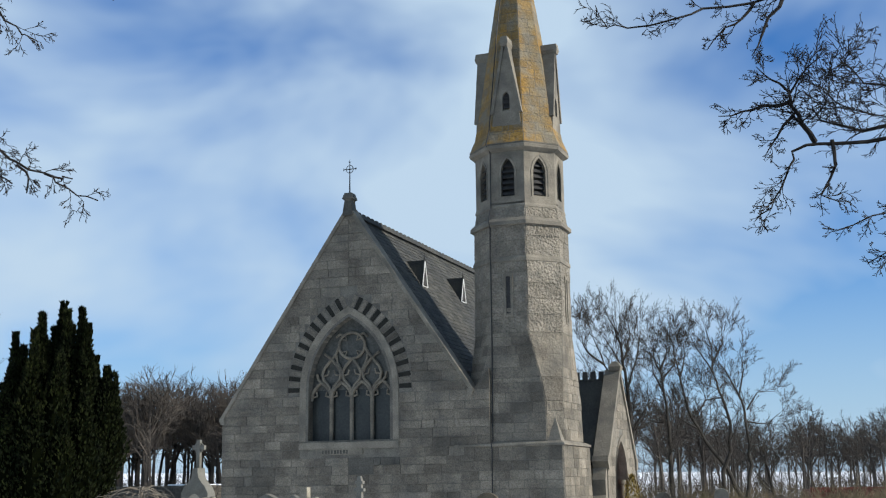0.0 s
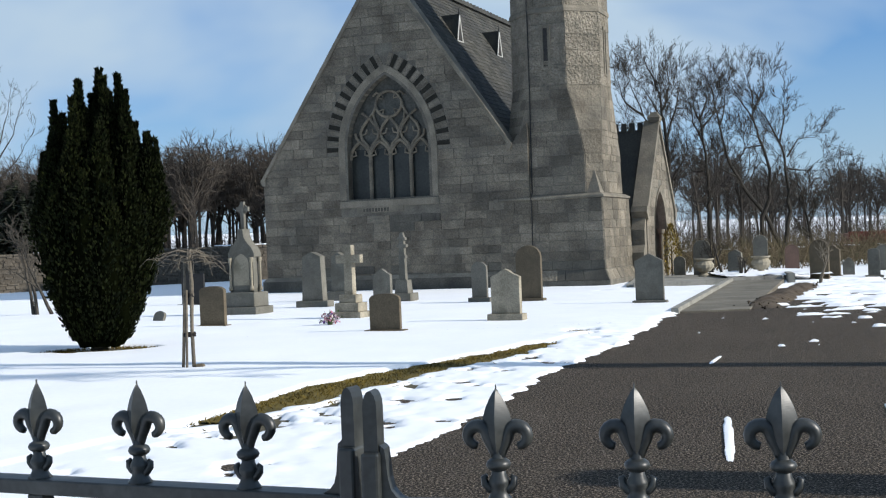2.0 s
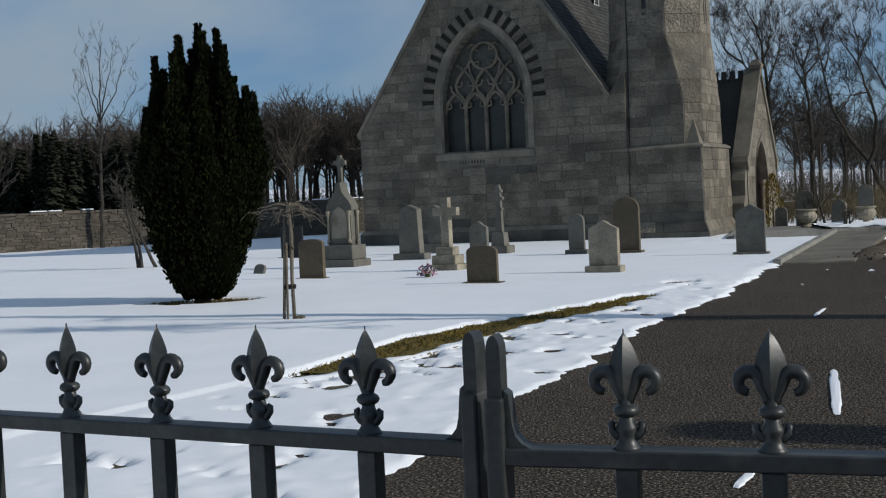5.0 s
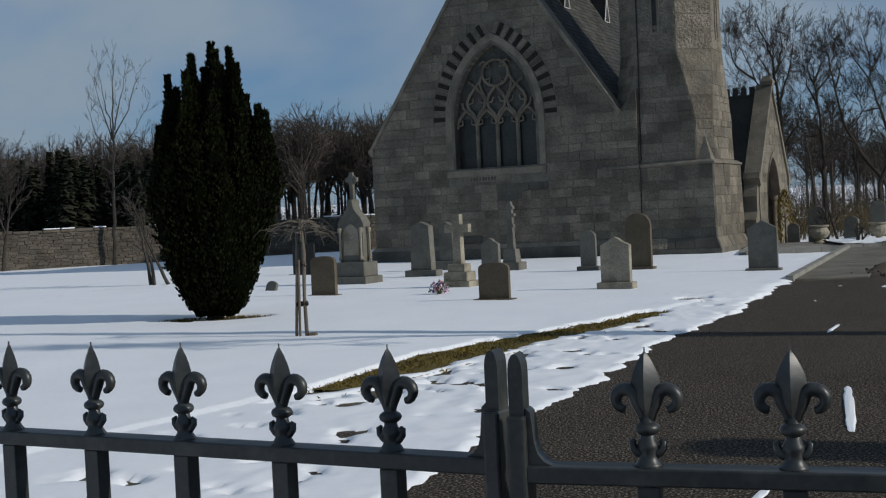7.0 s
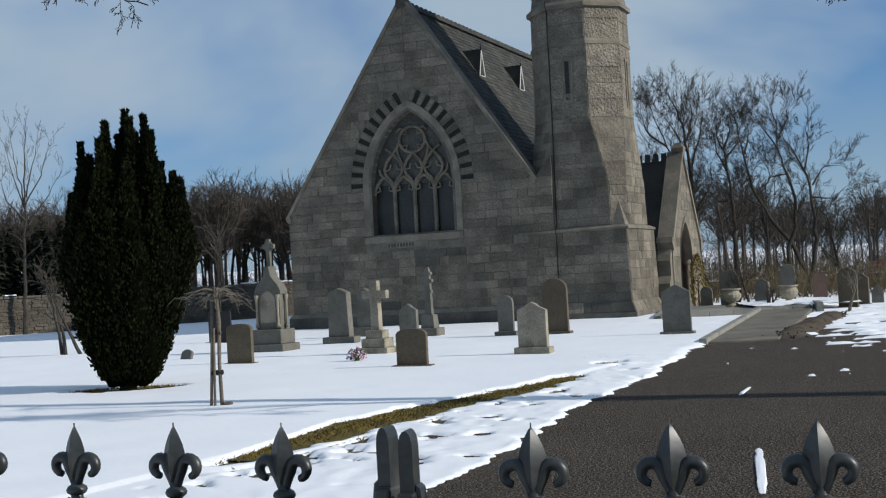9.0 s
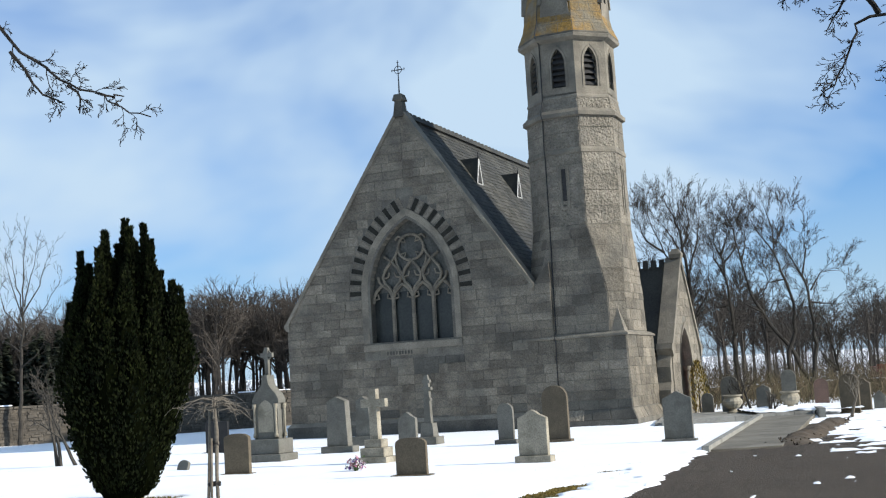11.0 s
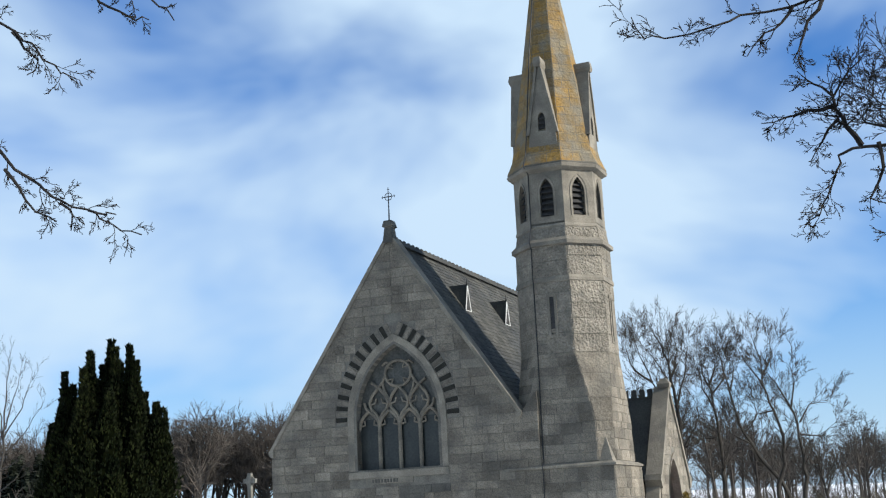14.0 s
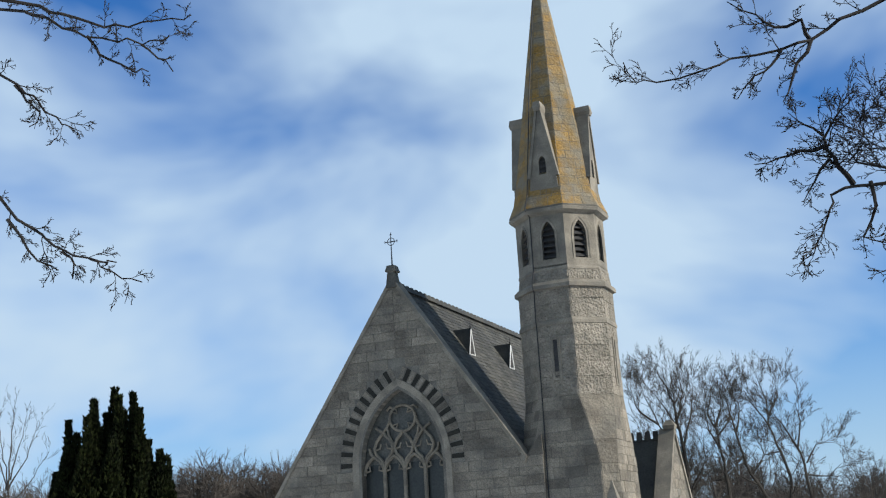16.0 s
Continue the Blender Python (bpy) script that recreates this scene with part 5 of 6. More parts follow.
# ---- yew ----
def yew(x, y):
    g = thing("yew_tree", x, y, 0, 0, "dark green upright columnar yew in the snow", "tree")
    r = random.Random(21)
    cols = [(-0.05, 0.3, 4.40, 0.19), (0.30, 0.3, 4.42, 0.19), (-0.55, 0.0, 4.05, 0.19), (0.55, 0.25, 4.30, 0.19), (0.9, 0.2, 3.4, 0.19), (-0.22, -0.3, 4.30, 0.18), (-0.74, 0.05, 4.28, 0.15), (-0.34, 0.25, 4.65, 0.17), (-0.16, -0.15, 4.58, 0.16), (0.18, 0.1, 4.81, 0.18), (0.34, -0.15, 4.65, 0.16), (0.59, 0.05, 4.71, 0.18), (0.75, -0.15, 4.39, 0.17), (0.84, 0.15, 3.87, 0.16), (1.12, 0.0, 3.67, 0.17), (1.25, 0.1, 3.57, 0.16), (-0.96, -0.05, 3.4, 0.16), (0.85, -0.45, 3.2, 0.22), (0.35, -0.6, 3.9, 0.23), (-0.15, -0.65, 3.95, 0.23), (-0.62, -0.5, 3.7, 0.21), (-0.92, -0.3, 3.1, 0.19), (0.45, 0.5, 4.1, 0.23), (-0.3, 0.6, 4.2, 0.23), (0.1, -0.9, 3.0, 0.24), (-0.90, 0.35, 3.2, 0.2), (1.0, 0.35, 3.0, 0.2), (0.55, -0.85, 2.7, 0.24), (-0.5, -0.85, 2.8, 0.23), (1.08, -0.25, 2.6, 0.2), (-1.0, 0.1, 2.7, 0.17), (0.9, -0.5, 1.6, 0.24), (0.3, -0.7, 1.2, 0.25)]
    vs, fs, cv, cf = [], [], [], []
    for cx, cy, top, rad in cols:
        def centre(zz):
            k = min(1.0, zz / 2.3)
            return Vector((cx * (0.20 + 0.65 * k ** 0.85), cy * (0.16 + 0.68 * k ** 0.9), zz)) + Vector((0.05 * noise.noise((cx * 7, zz * 1.6, 1)), 0.05 * noise.noise((cx * 7, zz * 1.6, 9)), 0))

        def radius(zz):
            k = zz / top
            return 0.98 * rad * (0.62 + 0.9 * math.sin(math.pi * min(1, k * 1.05)) ** 0.7) * (1 if k < 0.68 else max(0.10, 1 - (k - 0.68) / 0.37)) + 0.012
        steps = 12
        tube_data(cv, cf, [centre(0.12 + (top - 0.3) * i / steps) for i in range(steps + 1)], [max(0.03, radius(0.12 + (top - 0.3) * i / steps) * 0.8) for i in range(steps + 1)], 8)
        for _ in range(int(1900 * top / 3.6)):
            zz = r.uniform(0.15, top) ** 1.0
            a = r.uniform(0, 2 * math.pi)
            rr = radius(zz) * r.uniform(0.78, 1.10) * (1 + 0.20 * noise.noise((3 * math.cos(a) + cx * 9, 3 * math.sin(a), zz * 6)))
            p = centre(zz) + Vector((rr * math.cos(a), rr * math.sin(a), 0))
            out = Vector((math.cos(a), math.sin(a), 0))
            for _ in range(2):
                up = (Vector((r.gauss(0, 0.3), r.gauss(0, 0.3), 1)) + out * r.uniform(0.2, 0.8)).normalized() * r.uniform(0.045, 0.10)
                side = up.cross(Vector((r.gauss(0, 1), r.gauss(0, 1), r.gauss(0, 0.3)))).normalized() * r.uniform(0.012, 0.024)
                n0 = len(vs)
                m = p + up * 0.45
                vs += [tuple(p), tuple(m + side), tuple(p + up), tuple(m - side)]
                fs.append((n0, n0 + 1, n0 + 2, n0 + 3))
    tube("trunk", [(0, 0, -0.05), (0.02, 0, 0.4)], [0.16, 0.13], BARK, g, 8)
    # solid dark body that paints the shade inside the crown
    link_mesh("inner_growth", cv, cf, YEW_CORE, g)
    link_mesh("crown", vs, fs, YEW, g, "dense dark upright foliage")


yew(-6.86, 20.6)


# ---- bare trees ----
def grow(r, start, direction, length, radius, level, out, spread=0.9, lift=0.25, wander=0.22, kids=(7, 5, 4, 3), thin=0.004):
    """Collects branches as (points, radii)."""
    segs = 7 if level == 0 else (5 if level == 1 else (3 if level == 2 else 2))
    p, d = Vector(start), Vector(direction).normalized()
    pts, rads = [p.copy()], [radius]
    for i in range(segs):
        d = (d + Vector((r.gauss(0, wander), r.gauss(0, wander), r.gauss(0, wander * 0.6))) * (0.4 if level == 0 else 1.0) + Vector((0, 0, lift * 0.25))).normalized()
        p = p + d * (length / segs)
        pts.append(p.copy())
        rads.append(max(thin, radius * (1 - 0.82 * (i + 1) / segs)))
    out.append((pts, rads, level))
    if level >= len(kids):
        return
    for k in range(kids[level]):
        u = (0.35 if level == 0 else 0.2) + (0.64 if level == 0 else 0.78) * (k + r.random() * 0.8) / kids[level]
        u = min(u, 0.99)
        i = min(segs - 1, int(u * segs))
        q = pts[i].lerp(pts[i + 1], u * segs - i)
        along = (pts[i + 1] - pts[i]).normalized()
        w = along.cross(Vector((r.gauss(0, 1), r.gauss(0, 1), r.gauss(0, 1)))).normalized()
        ang = spread * r.uniform(0.6, 1.15)
        nd = along * math.cos(ang) + w * math.sin(ang)
        grow(r, q, nd, length * r.uniform(0.38, 0.62) * (1.15 - 0.5 * u if level == 0 else 1.0), max(thin, rads[i] * 0.6), level + 1, out, spread, lift, wander, kids, thin)


def tree_mesh(branches, fine=3):
    vs, fs = [], []
    for pts, rads, level in branches:
        tube_data(vs, fs, pts, rads, (8, 5, 4, 3, 3, 3)[level] if fine > 3 else (5, 4, 3, 3, 3, 3)[level])
    return vs, fs


def bare_tree(x, y, high, radius, seed, label, mat=BARK, kids=(11, 6, 5, 3), spread=0.75, lift=0.35, lean=(0, 0), thin=0.006, wander=0.2):
    r = random.Random(seed)
    g = thing("tree", x, y, 0, 0, label, "tree", "bare winter trees")
    out = []
    grow(r, (0, 0, -0.1), (lean[0], lean[1], 1), high * 0.72, radius, 0, out, spread, lift, wander, kids, thin)
    tv, tf = tree_mesh([b for b in out if b[2] == 0], 4)
    link_mesh("trunk", tv, tf, mat, g)
    tv, tf = tree_mesh([b for b in out if b[2] > 0], 3)
    link_mesh("crown", tv, tf, mat, g, "bare twiggy branches")
    return g


bare_tree(-27.9, 53.6, 5.6, 0.10, 32, "small bare bushy tree by the churchyard wall", BARK, (9, 5, 3), 0.7, 0.5, thin=0.010)


def limb_tree(x, y, label, limbs, seed, thick, mat=BARK, twig=1.0, thin=0.007, spread=0.8, lift=0.2, many=1, kids=(0, 5, 4, 3)):
    """A bare tree whose stems and main limbs follow given lines of (across, up) from its foot; twigs grow from them."""
    r = random.Random(seed)
    g = thing("tree", x, y, 0, 0, label, "tree", "bare winter trees")
    for number, line in enumerate(limbs):
        pts = [Vector((a, 0.13 * k * (number % 3 - 1) * (number > 0), b)) for k, (a, b) in enumerate(line)]
        path = []
        for a, b in zip(pts, pts[1:]):
            n = max(2, int((b - a).length / 0.4))
            path += [a.lerp(b, i / n) + Vector((r.gauss(0, 0.03), r.gauss(0, 0.03), r.gauss(0, 0.03))) for i in range(n)]
        path.append(pts[-1])
        n = len(path)
        r0 = thick if number == 0 else thick * 0.34
        rads = [max(thin * 1.4, r0 * (1 - 0.9 * i / (n - 1))) for i in range(n)]
        v, f = [], []
        tube_data(v, f, path, rads, 7)
        link_mesh("trunk" if number == 0 else "limb", v, f, mat, g)
        out = []
        start = int(n * 0.38) if number == 0 else 2
        for i in range(start, n):
            along = (path[min(i + 1, n - 1)] - path[max(i - 1, 0)]).normalized()
            for _ in range(many + (i > n * 0.7)):
                w = along.cross(Vector((r.gauss(0, 1), r.gauss(0, 1), r.gauss(0, 1)))).normalized()
                ang = r.uniform(0.4, 1.05)
                grow(r, path[i], along * math.cos(ang) + w * math.sin(ang), twig * r.uniform(0.6, 1.5), max(thin, rads[i] * 0.30), 1, out, spread, lift, 0.12, kids, thin)
        link_mesh("crown", *tree_mesh(out), mat, g, "bare twiggy branches")
    return g


limb_tree(-23.64, 56.4, "slim bare young tree by the churchyard wall", (
    [(0, -0.1), (0.15, 3.44), (0.28, 5.57), (0.32, 6.73), (0.39, 8.28), (0.44, 9.82)],
    [(0.3, 5.96), (-0.23, 7.53), (-0.56, 9.1)],
    [(0.31, 6.15), (1.06, 7.47), (1.52, 9.18)],
    [(0.3, 6.34), (-0.09, 8.3), (-0.12, 9.76)],
    [(0.31, 6.54), (0.92, 8.44), (1.1, 9.59)],
    [(0.26, 5.28), (1.19, 6.3), (2.07, 7.71)],
    [(0.26, 5.38), (-0.5, 6.38), (-0.87, 7.86)],
    [(0.22, 4.6), (1.13, 5.14), (1.89, 6.26)],
    [(0.21, 4.41), (-0.68, 5.03), (-1.21, 6.22)],
    [(0.16, 3.63), (0.87, 4.18), (1.4, 4.74)]), 31, 0.11, BARK, 0.55, 0.005, 0.5, 0.5, 1, (0, 3, 2))
limb_tree(8.8, 61.0, "tall broad bare tree behind the porch", (
    [(0, -0.1), (0.0, 4.2), (-0.16, 6.23), (-0.32, 8.11), (-0.66, 9.37), (-1.08, 10.3)],
    [(-0.16, 6.23), (0.45, 8.07), (0.66, 9.4)],
    [(-0.1, 5.76), (-1.2, 7.53), (-1.75, 8.96), (-1.86, 9.9)],
    [(-0.25, 7.17), (-0.85, 8.29), (-1.43, 9.2)],
    [(-0.25, 7.79), (0.1, 9.02), (0.0, 9.9)],
    [(-1.2, 7.53), (-2.1, 8.2), (-2.42, 9.4)],
    [(0.0, 4.2), (0.9, 5.71), (0.86, 6.8)],
    [(0.0, 3.6), (-1.3, 5.2), (-2.0, 6.6)]), 41, 0.20, BARK, 1.0, 0.0055, 0.62, 0.40, 2)
limb_tree(10.13, 58.0, "slim bare tree with dense rounded head", (
    [(0, -0.1), (0.0, 3.25), (-0.06, 4.73), (-0.16, 5.92), (-0.28, 6.81), (-0.32, 7.6)],
    [(-0.16, 5.92), (-0.64, 6.83), (-0.81, 7.9)],
    [(-0.28, 6.81), (-0.53, 7.6), (-0.47, 8.4)],
    [(-0.3, 6.96), (-0.02, 7.7), (0.09, 8.4)],
    [(-0.26, 6.51), (0.4, 7.2), (0.5, 7.9)],
    [(-0.04, 4.58), (-0.66, 4.5), (-1.15, 5.08)]), 42, 0.17, BARK, 0.80, 0.005, 0.75, 0.15, 3)
limb_tree(13.35, 57.0, "bare tree with a long leaning stem", (
    [(0, -0.1), (-0.1, 0.6), (-0.82, 2.37), (-1.78, 3.58), (-2.31, 4.62), (-2.69, 5.94), (-2.87, 7.04), (-3.05, 7.9), (-3.16, 8.7)],
    [(-2.31, 4.62), (-1.71, 5.31), (-1.41, 5.73)],
    [(-2.78, 6.53), (-2.46, 7.52), (-2.53, 8.3)],
    [(-2.0, 4.1), (-2.9, 4.6), (-3.3, 5.3)]), 43, 0.13, BARK, 0.85, 0.005, 0.6, 0.35, 2)
limb_tree(12.11, 56.0, "slender bare tree with a crooked pale stem", (
    [(0, -0.1), (0.0, 0.7), (0.05, 2.15), (0.39, 3.06), (0.45, 4.34), (0.17, 5.49), (-0.21, 6.64), (-0.24, 7.78), (-0.47, 8.8)],
    [(-0.21, 6.64), (-0.86, 7.7), (-1.19, 8.4)],
    [(0.17, 5.49), (-0.53, 5.38), (-0.79, 6.11)],
    [(-0.22, 7.07), (0.26, 7.95), (0.22, 8.6)]), 44, 0.13, BARK, 0.85, 0.005, 0.6, 0.35, 2)
limb_tree(12.75, 55.0, "bare tree with spreading upper limbs", (
    [(0, -0.1), (0.05, 0.6), (0.42, 2.43), (0.35, 3.69), (0.32, 4.81), (-0.05, 5.81), (-0.5, 6.66), (-0.8, 7.1)],
    [(0.32, 4.81), (0.83, 5.62), (1.65, 5.65)],
    [(0.37, 4.32), (1.33, 4.2), (2.03, 4.79)],
    [(0.07, 5.52), (0.32, 6.62), (0.15, 7.4)]), 45, 0.13, BARK, 0.85, 0.005, 0.6, 0.35, 2)
bare_tree(15.8, 61.0, 4.6, 0.13, 46, "smaller bare tree behind the graves", BARK, (10, 6, 5, 3), 0.7, 0.3, (-0.15, 0), thin=0.009)


def sapling(x, y):
    g = thing("sapling", x, y, 0, 0, "staked weeping sapling with bare drooping twigs", "tree")
    tube("trunk", [(0.06, 0, -0.03), (0.05, 0.0, 0.6), (0.07, 0.0, 1.2), (0.05, 0, 1.62)], [0.028, 0.025, 0.03, 0.024], BARK_PALE, g, 8)
    tube("stake", [(-0.10, 0.03, -0.03), (-0.045, 0.02, 0.9), (-0.02, 0.02, 1.5)], [0.022, 0.022, 0.02], BARK_PALE, g, 6, "round wooden stake")
    tube("stake", [(-0.03, -0.04, -0.03), (0.0, -0.03, 1.1)], [0.018, 0.018], BARK_PALE, g, 6, "round wooden stake")
    for zz in (0.48, 1.02):
        tube("tie", [(-0.1 * (1 - zz / 1.4), 0.03, zz), (0.09, 0.0, zz + 0.01)], [0.036, 0.036], BARK_DARK, g, 8, "black rubber tree tie")
    part("root_stone", boxed(0.08, 0.2, -0.05, 0.07, -0.02, 0.08, 0.02), GRAVE_BROWN, g)
    r = random.Random(9)
    vs, fs = [], []
    for k in range(26):
        a = r.uniform(0, 6.28)
        ln = r.uniform(0.3, 0.72)
        z0 = r.uniform(1.45, 1.62)
        pts = [Vector((0.05 + ln * u * math.cos(a), ln * u * math.sin(a), z0 + 0.10 * math.sin(u * 2.2) - 0.28 * u * u * r.uniform(0.5, 1.2))) for u in (0, 0.3, 0.6, 0.85, 1.0)]
        tube_data(vs, fs, pts, [0.010, 0.007, 0.005, 0.004, 0.003], 3)
        for q in pts[1:4]:
            tube_data(vs, fs, [q, q + Vector((r.gauss(0, 0.09), r.gauss(0, 0.09), r.gauss(-0.03, 0.04)))], [0.004, 0.002], 3)
    link_mesh("crown", vs, fs, BARK_PALE, g)


sapling(-4.25, 16.5)


def stems(x, y, seed, high, n, label, mat=BARK):
    r = random.Random(seed)
    g = thing("shrub", x, y, 0, 0, label, "shrub")
    for k in range(n):
        out = []
        grow(r, (r.uniform(-0.35, 0.35), r.uniform(-0.2, 0.2), -0.05), (r.uniform(-0.4, 0.4), r.uniform(-0.3, 0.3), 1), high * r.uniform(0.7, 1), 0.06, 0, out, 0.7, 0.4, 0.25, (5, 4, 3), 0.006)
        link_mesh("stem", *tree_mesh(out), mat, g)
    return g


stems(-12.75, 33.6, 3, 2.7, 3, "bare multi-stemmed shrub beside the yew", BARK)
stems(9.42, 36.25, 5, 1.3, 1, "short bare rose stem beside the drive", BARK_PALE)
stems(8.0, 40.5, 6, 0.9, 3, "low bare shrub on the grave plot", BARK)
stems(7.6, 43.0, 7, 1.6, 3, "bare shrub by the porch", BARK)


def bushy(x, y, high, wide, seed, mat, label, n=700):
    r = random.Random(seed)
    g = thing("bush", x, y, 0, 0, label, "shrub")
    vs, fs = [], []
    for _ in range(n):
        zz = r.random() ** 0.8 * high
        k = wide * math.sin(math.pi * min(1, 0.15 + 0.85 * zz / high)) ** 0.6 * r.uniform(0.5, 1.0)
        a = r.uniform(0, 6.28)
        p = Vector((k * math.cos(a), k * math.sin(a), zz))
        up = Vector((r.gauss(0, 0.4), r.gauss(0, 0.4), 1)).normalized() * r.uniform(0.08, 0.2)
        side = up.cross(Vector((r.gauss(0, 1), r.gauss(0, 1), 0.1))).normalized() * 0.02
        n0 = len(vs)
        vs += [tuple(p), tuple(p + up * 0.5 + side), tuple(p + up), tuple(p + up * 0.5 - side)]
        fs.append((n0, n0 + 1, n0 + 2, n0 + 3))
    link_mesh("foliage", vs, fs, mat, g)
    tube("stem", [(0, 0, -0.05), (0, 0, high * 0.6)], [0.05, 0.02], BARK, g, 5)


bushy(6.55, 45.9, 1.9, 0.38, 2, OCHRE, "ochre-green conifer bush beside the porch")


# ---- woods ----
def scatter(name, label, spots, templates, mat, category="woodland"):
    arrs, faces, base = [], [], 0
    for x, y, zz, s, turn, k in spots:
        v, f = templates[k % len(templates)]
        c, sn = math.cos(turn), math.sin(turn)
        w = np.empty_like(v)
        w[:, 0], w[:, 1], w[:, 2] = (v[:, 0] * c - v[:, 1] * sn) * s + x, (v[:, 0] * sn + v[:, 1] * c) * s + y, v[:, 2] * s + zz
        arrs.append(w)
        faces += [tuple(i + base for i in q) for q in f]
        base += len(v)
    allv = np.concatenate(arrs)
    return tagged(link_mesh(name, [tuple(p) for p in allv.tolist()], faces, mat), label, category, kind="stuff")


def wood_template(seed, thin=0.012):
    """A tall bare tree: a clean stem, ascending limbs and a domed crown of fine twigs, 7 m high."""
    r = random.Random(seed)
    vs, fs = [], []
    fork = r.uniform(2.2, 3.2)
    top = Vector((r.gauss(0, 0.3), r.gauss(0, 0.3), 6.6))
    tube_data(vs, fs, [Vector((0, 0, -0.5)), Vector((r.gauss(0, 0.08), 0, fork * 0.6)), Vector((top.x * 0.4, top.y * 0.4, fork + 1.2)), top], [0.14, 0.11, 0.07, 0.015], 4)
    for k in range(12):
        a = 2.4 * k + r.uniform(-0.4, 0.4)
        up = r.random() ** 0.7
        z0 = fork + r.uniform(-0.5, 1.8)
        reach = 1.9 * math.cos(up * 1.2) * r.uniform(0.8, 1.1)
        end = Vector((reach * math.cos(a), reach * math.sin(a), 3.6 + 3.3 * math.sin(up * 1.45) + r.uniform(-0.3, 0.3)))
        st = Vector((top.x * 0.3, top.y * 0.3, min(z0, end.z - 0.7)))
        mid = st.lerp(end, 0.5) + Vector((0.3 * math.cos(a), 0.3 * math.sin(a), -0.1))
        tube_data(vs, fs, [st, mid, end], [0.05, 0.032, 0.014], 3)
        for _ in range(9):
            u = r.uniform(0.25, 1.0)
            p = st.lerp(mid, u * 2) if u < 0.5 else mid.lerp(end, u * 2 - 1)
            d = Vector((r.gauss(0.5 * math.cos(a), 0.6), r.gauss(0.5 * math.sin(a), 0.6), r.gauss(0.7, 0.45))).normalized()
            ln = r.uniform(0.5, 1.1)
            q = p + d * ln
            tube_data(vs, fs, [p, q], [0.02, thin], 3)
            for _ in range(5):
                b = p.lerp(q, r.uniform(0.3, 1.0))
                e = (d + Vector((r.gauss(0, 0.6), r.gauss(0, 0.6), r.gauss(0.15, 0.5)))).normalized() * r.uniform(0.3, 0.7)
                tube_data(vs, fs, [b, b + e], [thin, thin * 0.6], 3)
    return np.array(vs), fs


WOOD = [wood_template(60 + k) for k in range(6)]
rw = random.Random(77)
spots = []
for _ in range(185):
    x = rw.uniform(-52, -6)
    spots.append((x, rw.uniform(80, 98), 0.6, rw.uniform(1.06, 1.28) * (0.92 if x < -30 else 1.0), rw.uniform(0, 6.28), rw.randrange(6)))
scatter("bare_wood", "belt of bare winter trees behind the churchyard", spots, WOOD, BARK_FAR)
spots = []
for _ in range(150):
    x = rw.uniform(4, 62)
    spots.append((x, rw.uniform(88, 125), 0.5, rw.uniform(0.80, 1.05) * (1.12 if x < 20 else 0.88), rw.uniform(0, 6.28), rw.randrange(6)))
scatter("bare_wood", "brown bare wood on the far side of the fields", spots, WOOD, BARK_FAR)


def conifer_template(seed):
    r = random.Random(seed)
    vs, fs = [], []
    tube_data(vs, fs, [Vector((0, 0, -0.5)), Vector((0, 0, 7))], [0.14, 0.03], 4)
    for _ in range(850):
        zz = r.uniform(0.6, 7.2)
        k = (1.0 - zz / 7.6) * 1.9 + 0.1
        a = r.uniform(0, 6.28)
        ln = k * r.uniform(0.5, 1.05)
        p, q = Vector((0.2 * ln * math.cos(a), 0.2 * ln * math.sin(a), zz)), Vector((ln * math.cos(a), ln * math.sin(a), zz - 0.35 * ln + r.uniform(-0.15, 0.25)))
        side = Vector((-math.sin(a), math.cos(a), r.uniform(-0.3, 0.3))) * 0.19
        n0 = len(vs)
        m = p.lerp(q, 0.55)
        vs += [tuple(p), tuple(m + side), tuple(q), tuple(m - side)]
        fs.append((n0, n0 + 1, n0 + 2, n0 + 3))
    return np.array(vs), fs


FIRS = [conifer_template(80 + k) for k in range(3)]
spots = [(rw.uniform(-46, -26), rw.uniform(70, 80), 0.2, rw.uniform(0.72, 0.95), rw.uniform(0, 6.28), rw.randrange(3)) for _ in range(72)]
scatter("conifer_belt", "dark belt of evergreen conifers behind the wall", spots, FIRS, CONIFER)


def brush(n, x0, x1, y0, y1, high, seed, mat, label):
    r = random.Random(seed)
    vs, fs = [], []
    for _ in range(n):
        x, y = r.uniform(x0, x1), r.uniform(y0, y1)
        h = high * r.uniform(0.35, 1.0) * (0.7 + 0.5 * noise.noise((x * 0.35, y * 0.2, 5)))
        p = Vector((x, y, -0.05))
        d = Vector((r.gauss(0, 0.35), r.gauss(0, 0.35), 1))
        m = p + d * h * 0.5
        q = m + (d + Vector((r.gauss(0, 0.4), r.gauss(0, 0.4), 0))).normalized() * h * 0.5
        tube_data(vs, fs, [p, m, q], [0.016, 0.011, 0.005], 3)
        for _ in range(3):
            u = r.random()
            b = m.lerp(q, u)
            tube_data(vs, fs, [b, b + Vector((r.gauss(0, 0.3), r.gauss(0, 0.3), r.uniform(0, 0.45)))], [0.008, 0.004], 3)
    return tagged(link_mesh("brushwood", vs, fs, mat), label, "undergrowth", kind="stuff")


brush(4200, 6.5, 40, 48.5, 61, 2.3, 12, SHRUB, "tangle of brown winter undergrowth behind the graves")
brush(700, -40, -12, 68, 72, 1.6, 13, SHRUB, "brown scrub behind the churchyard wall")


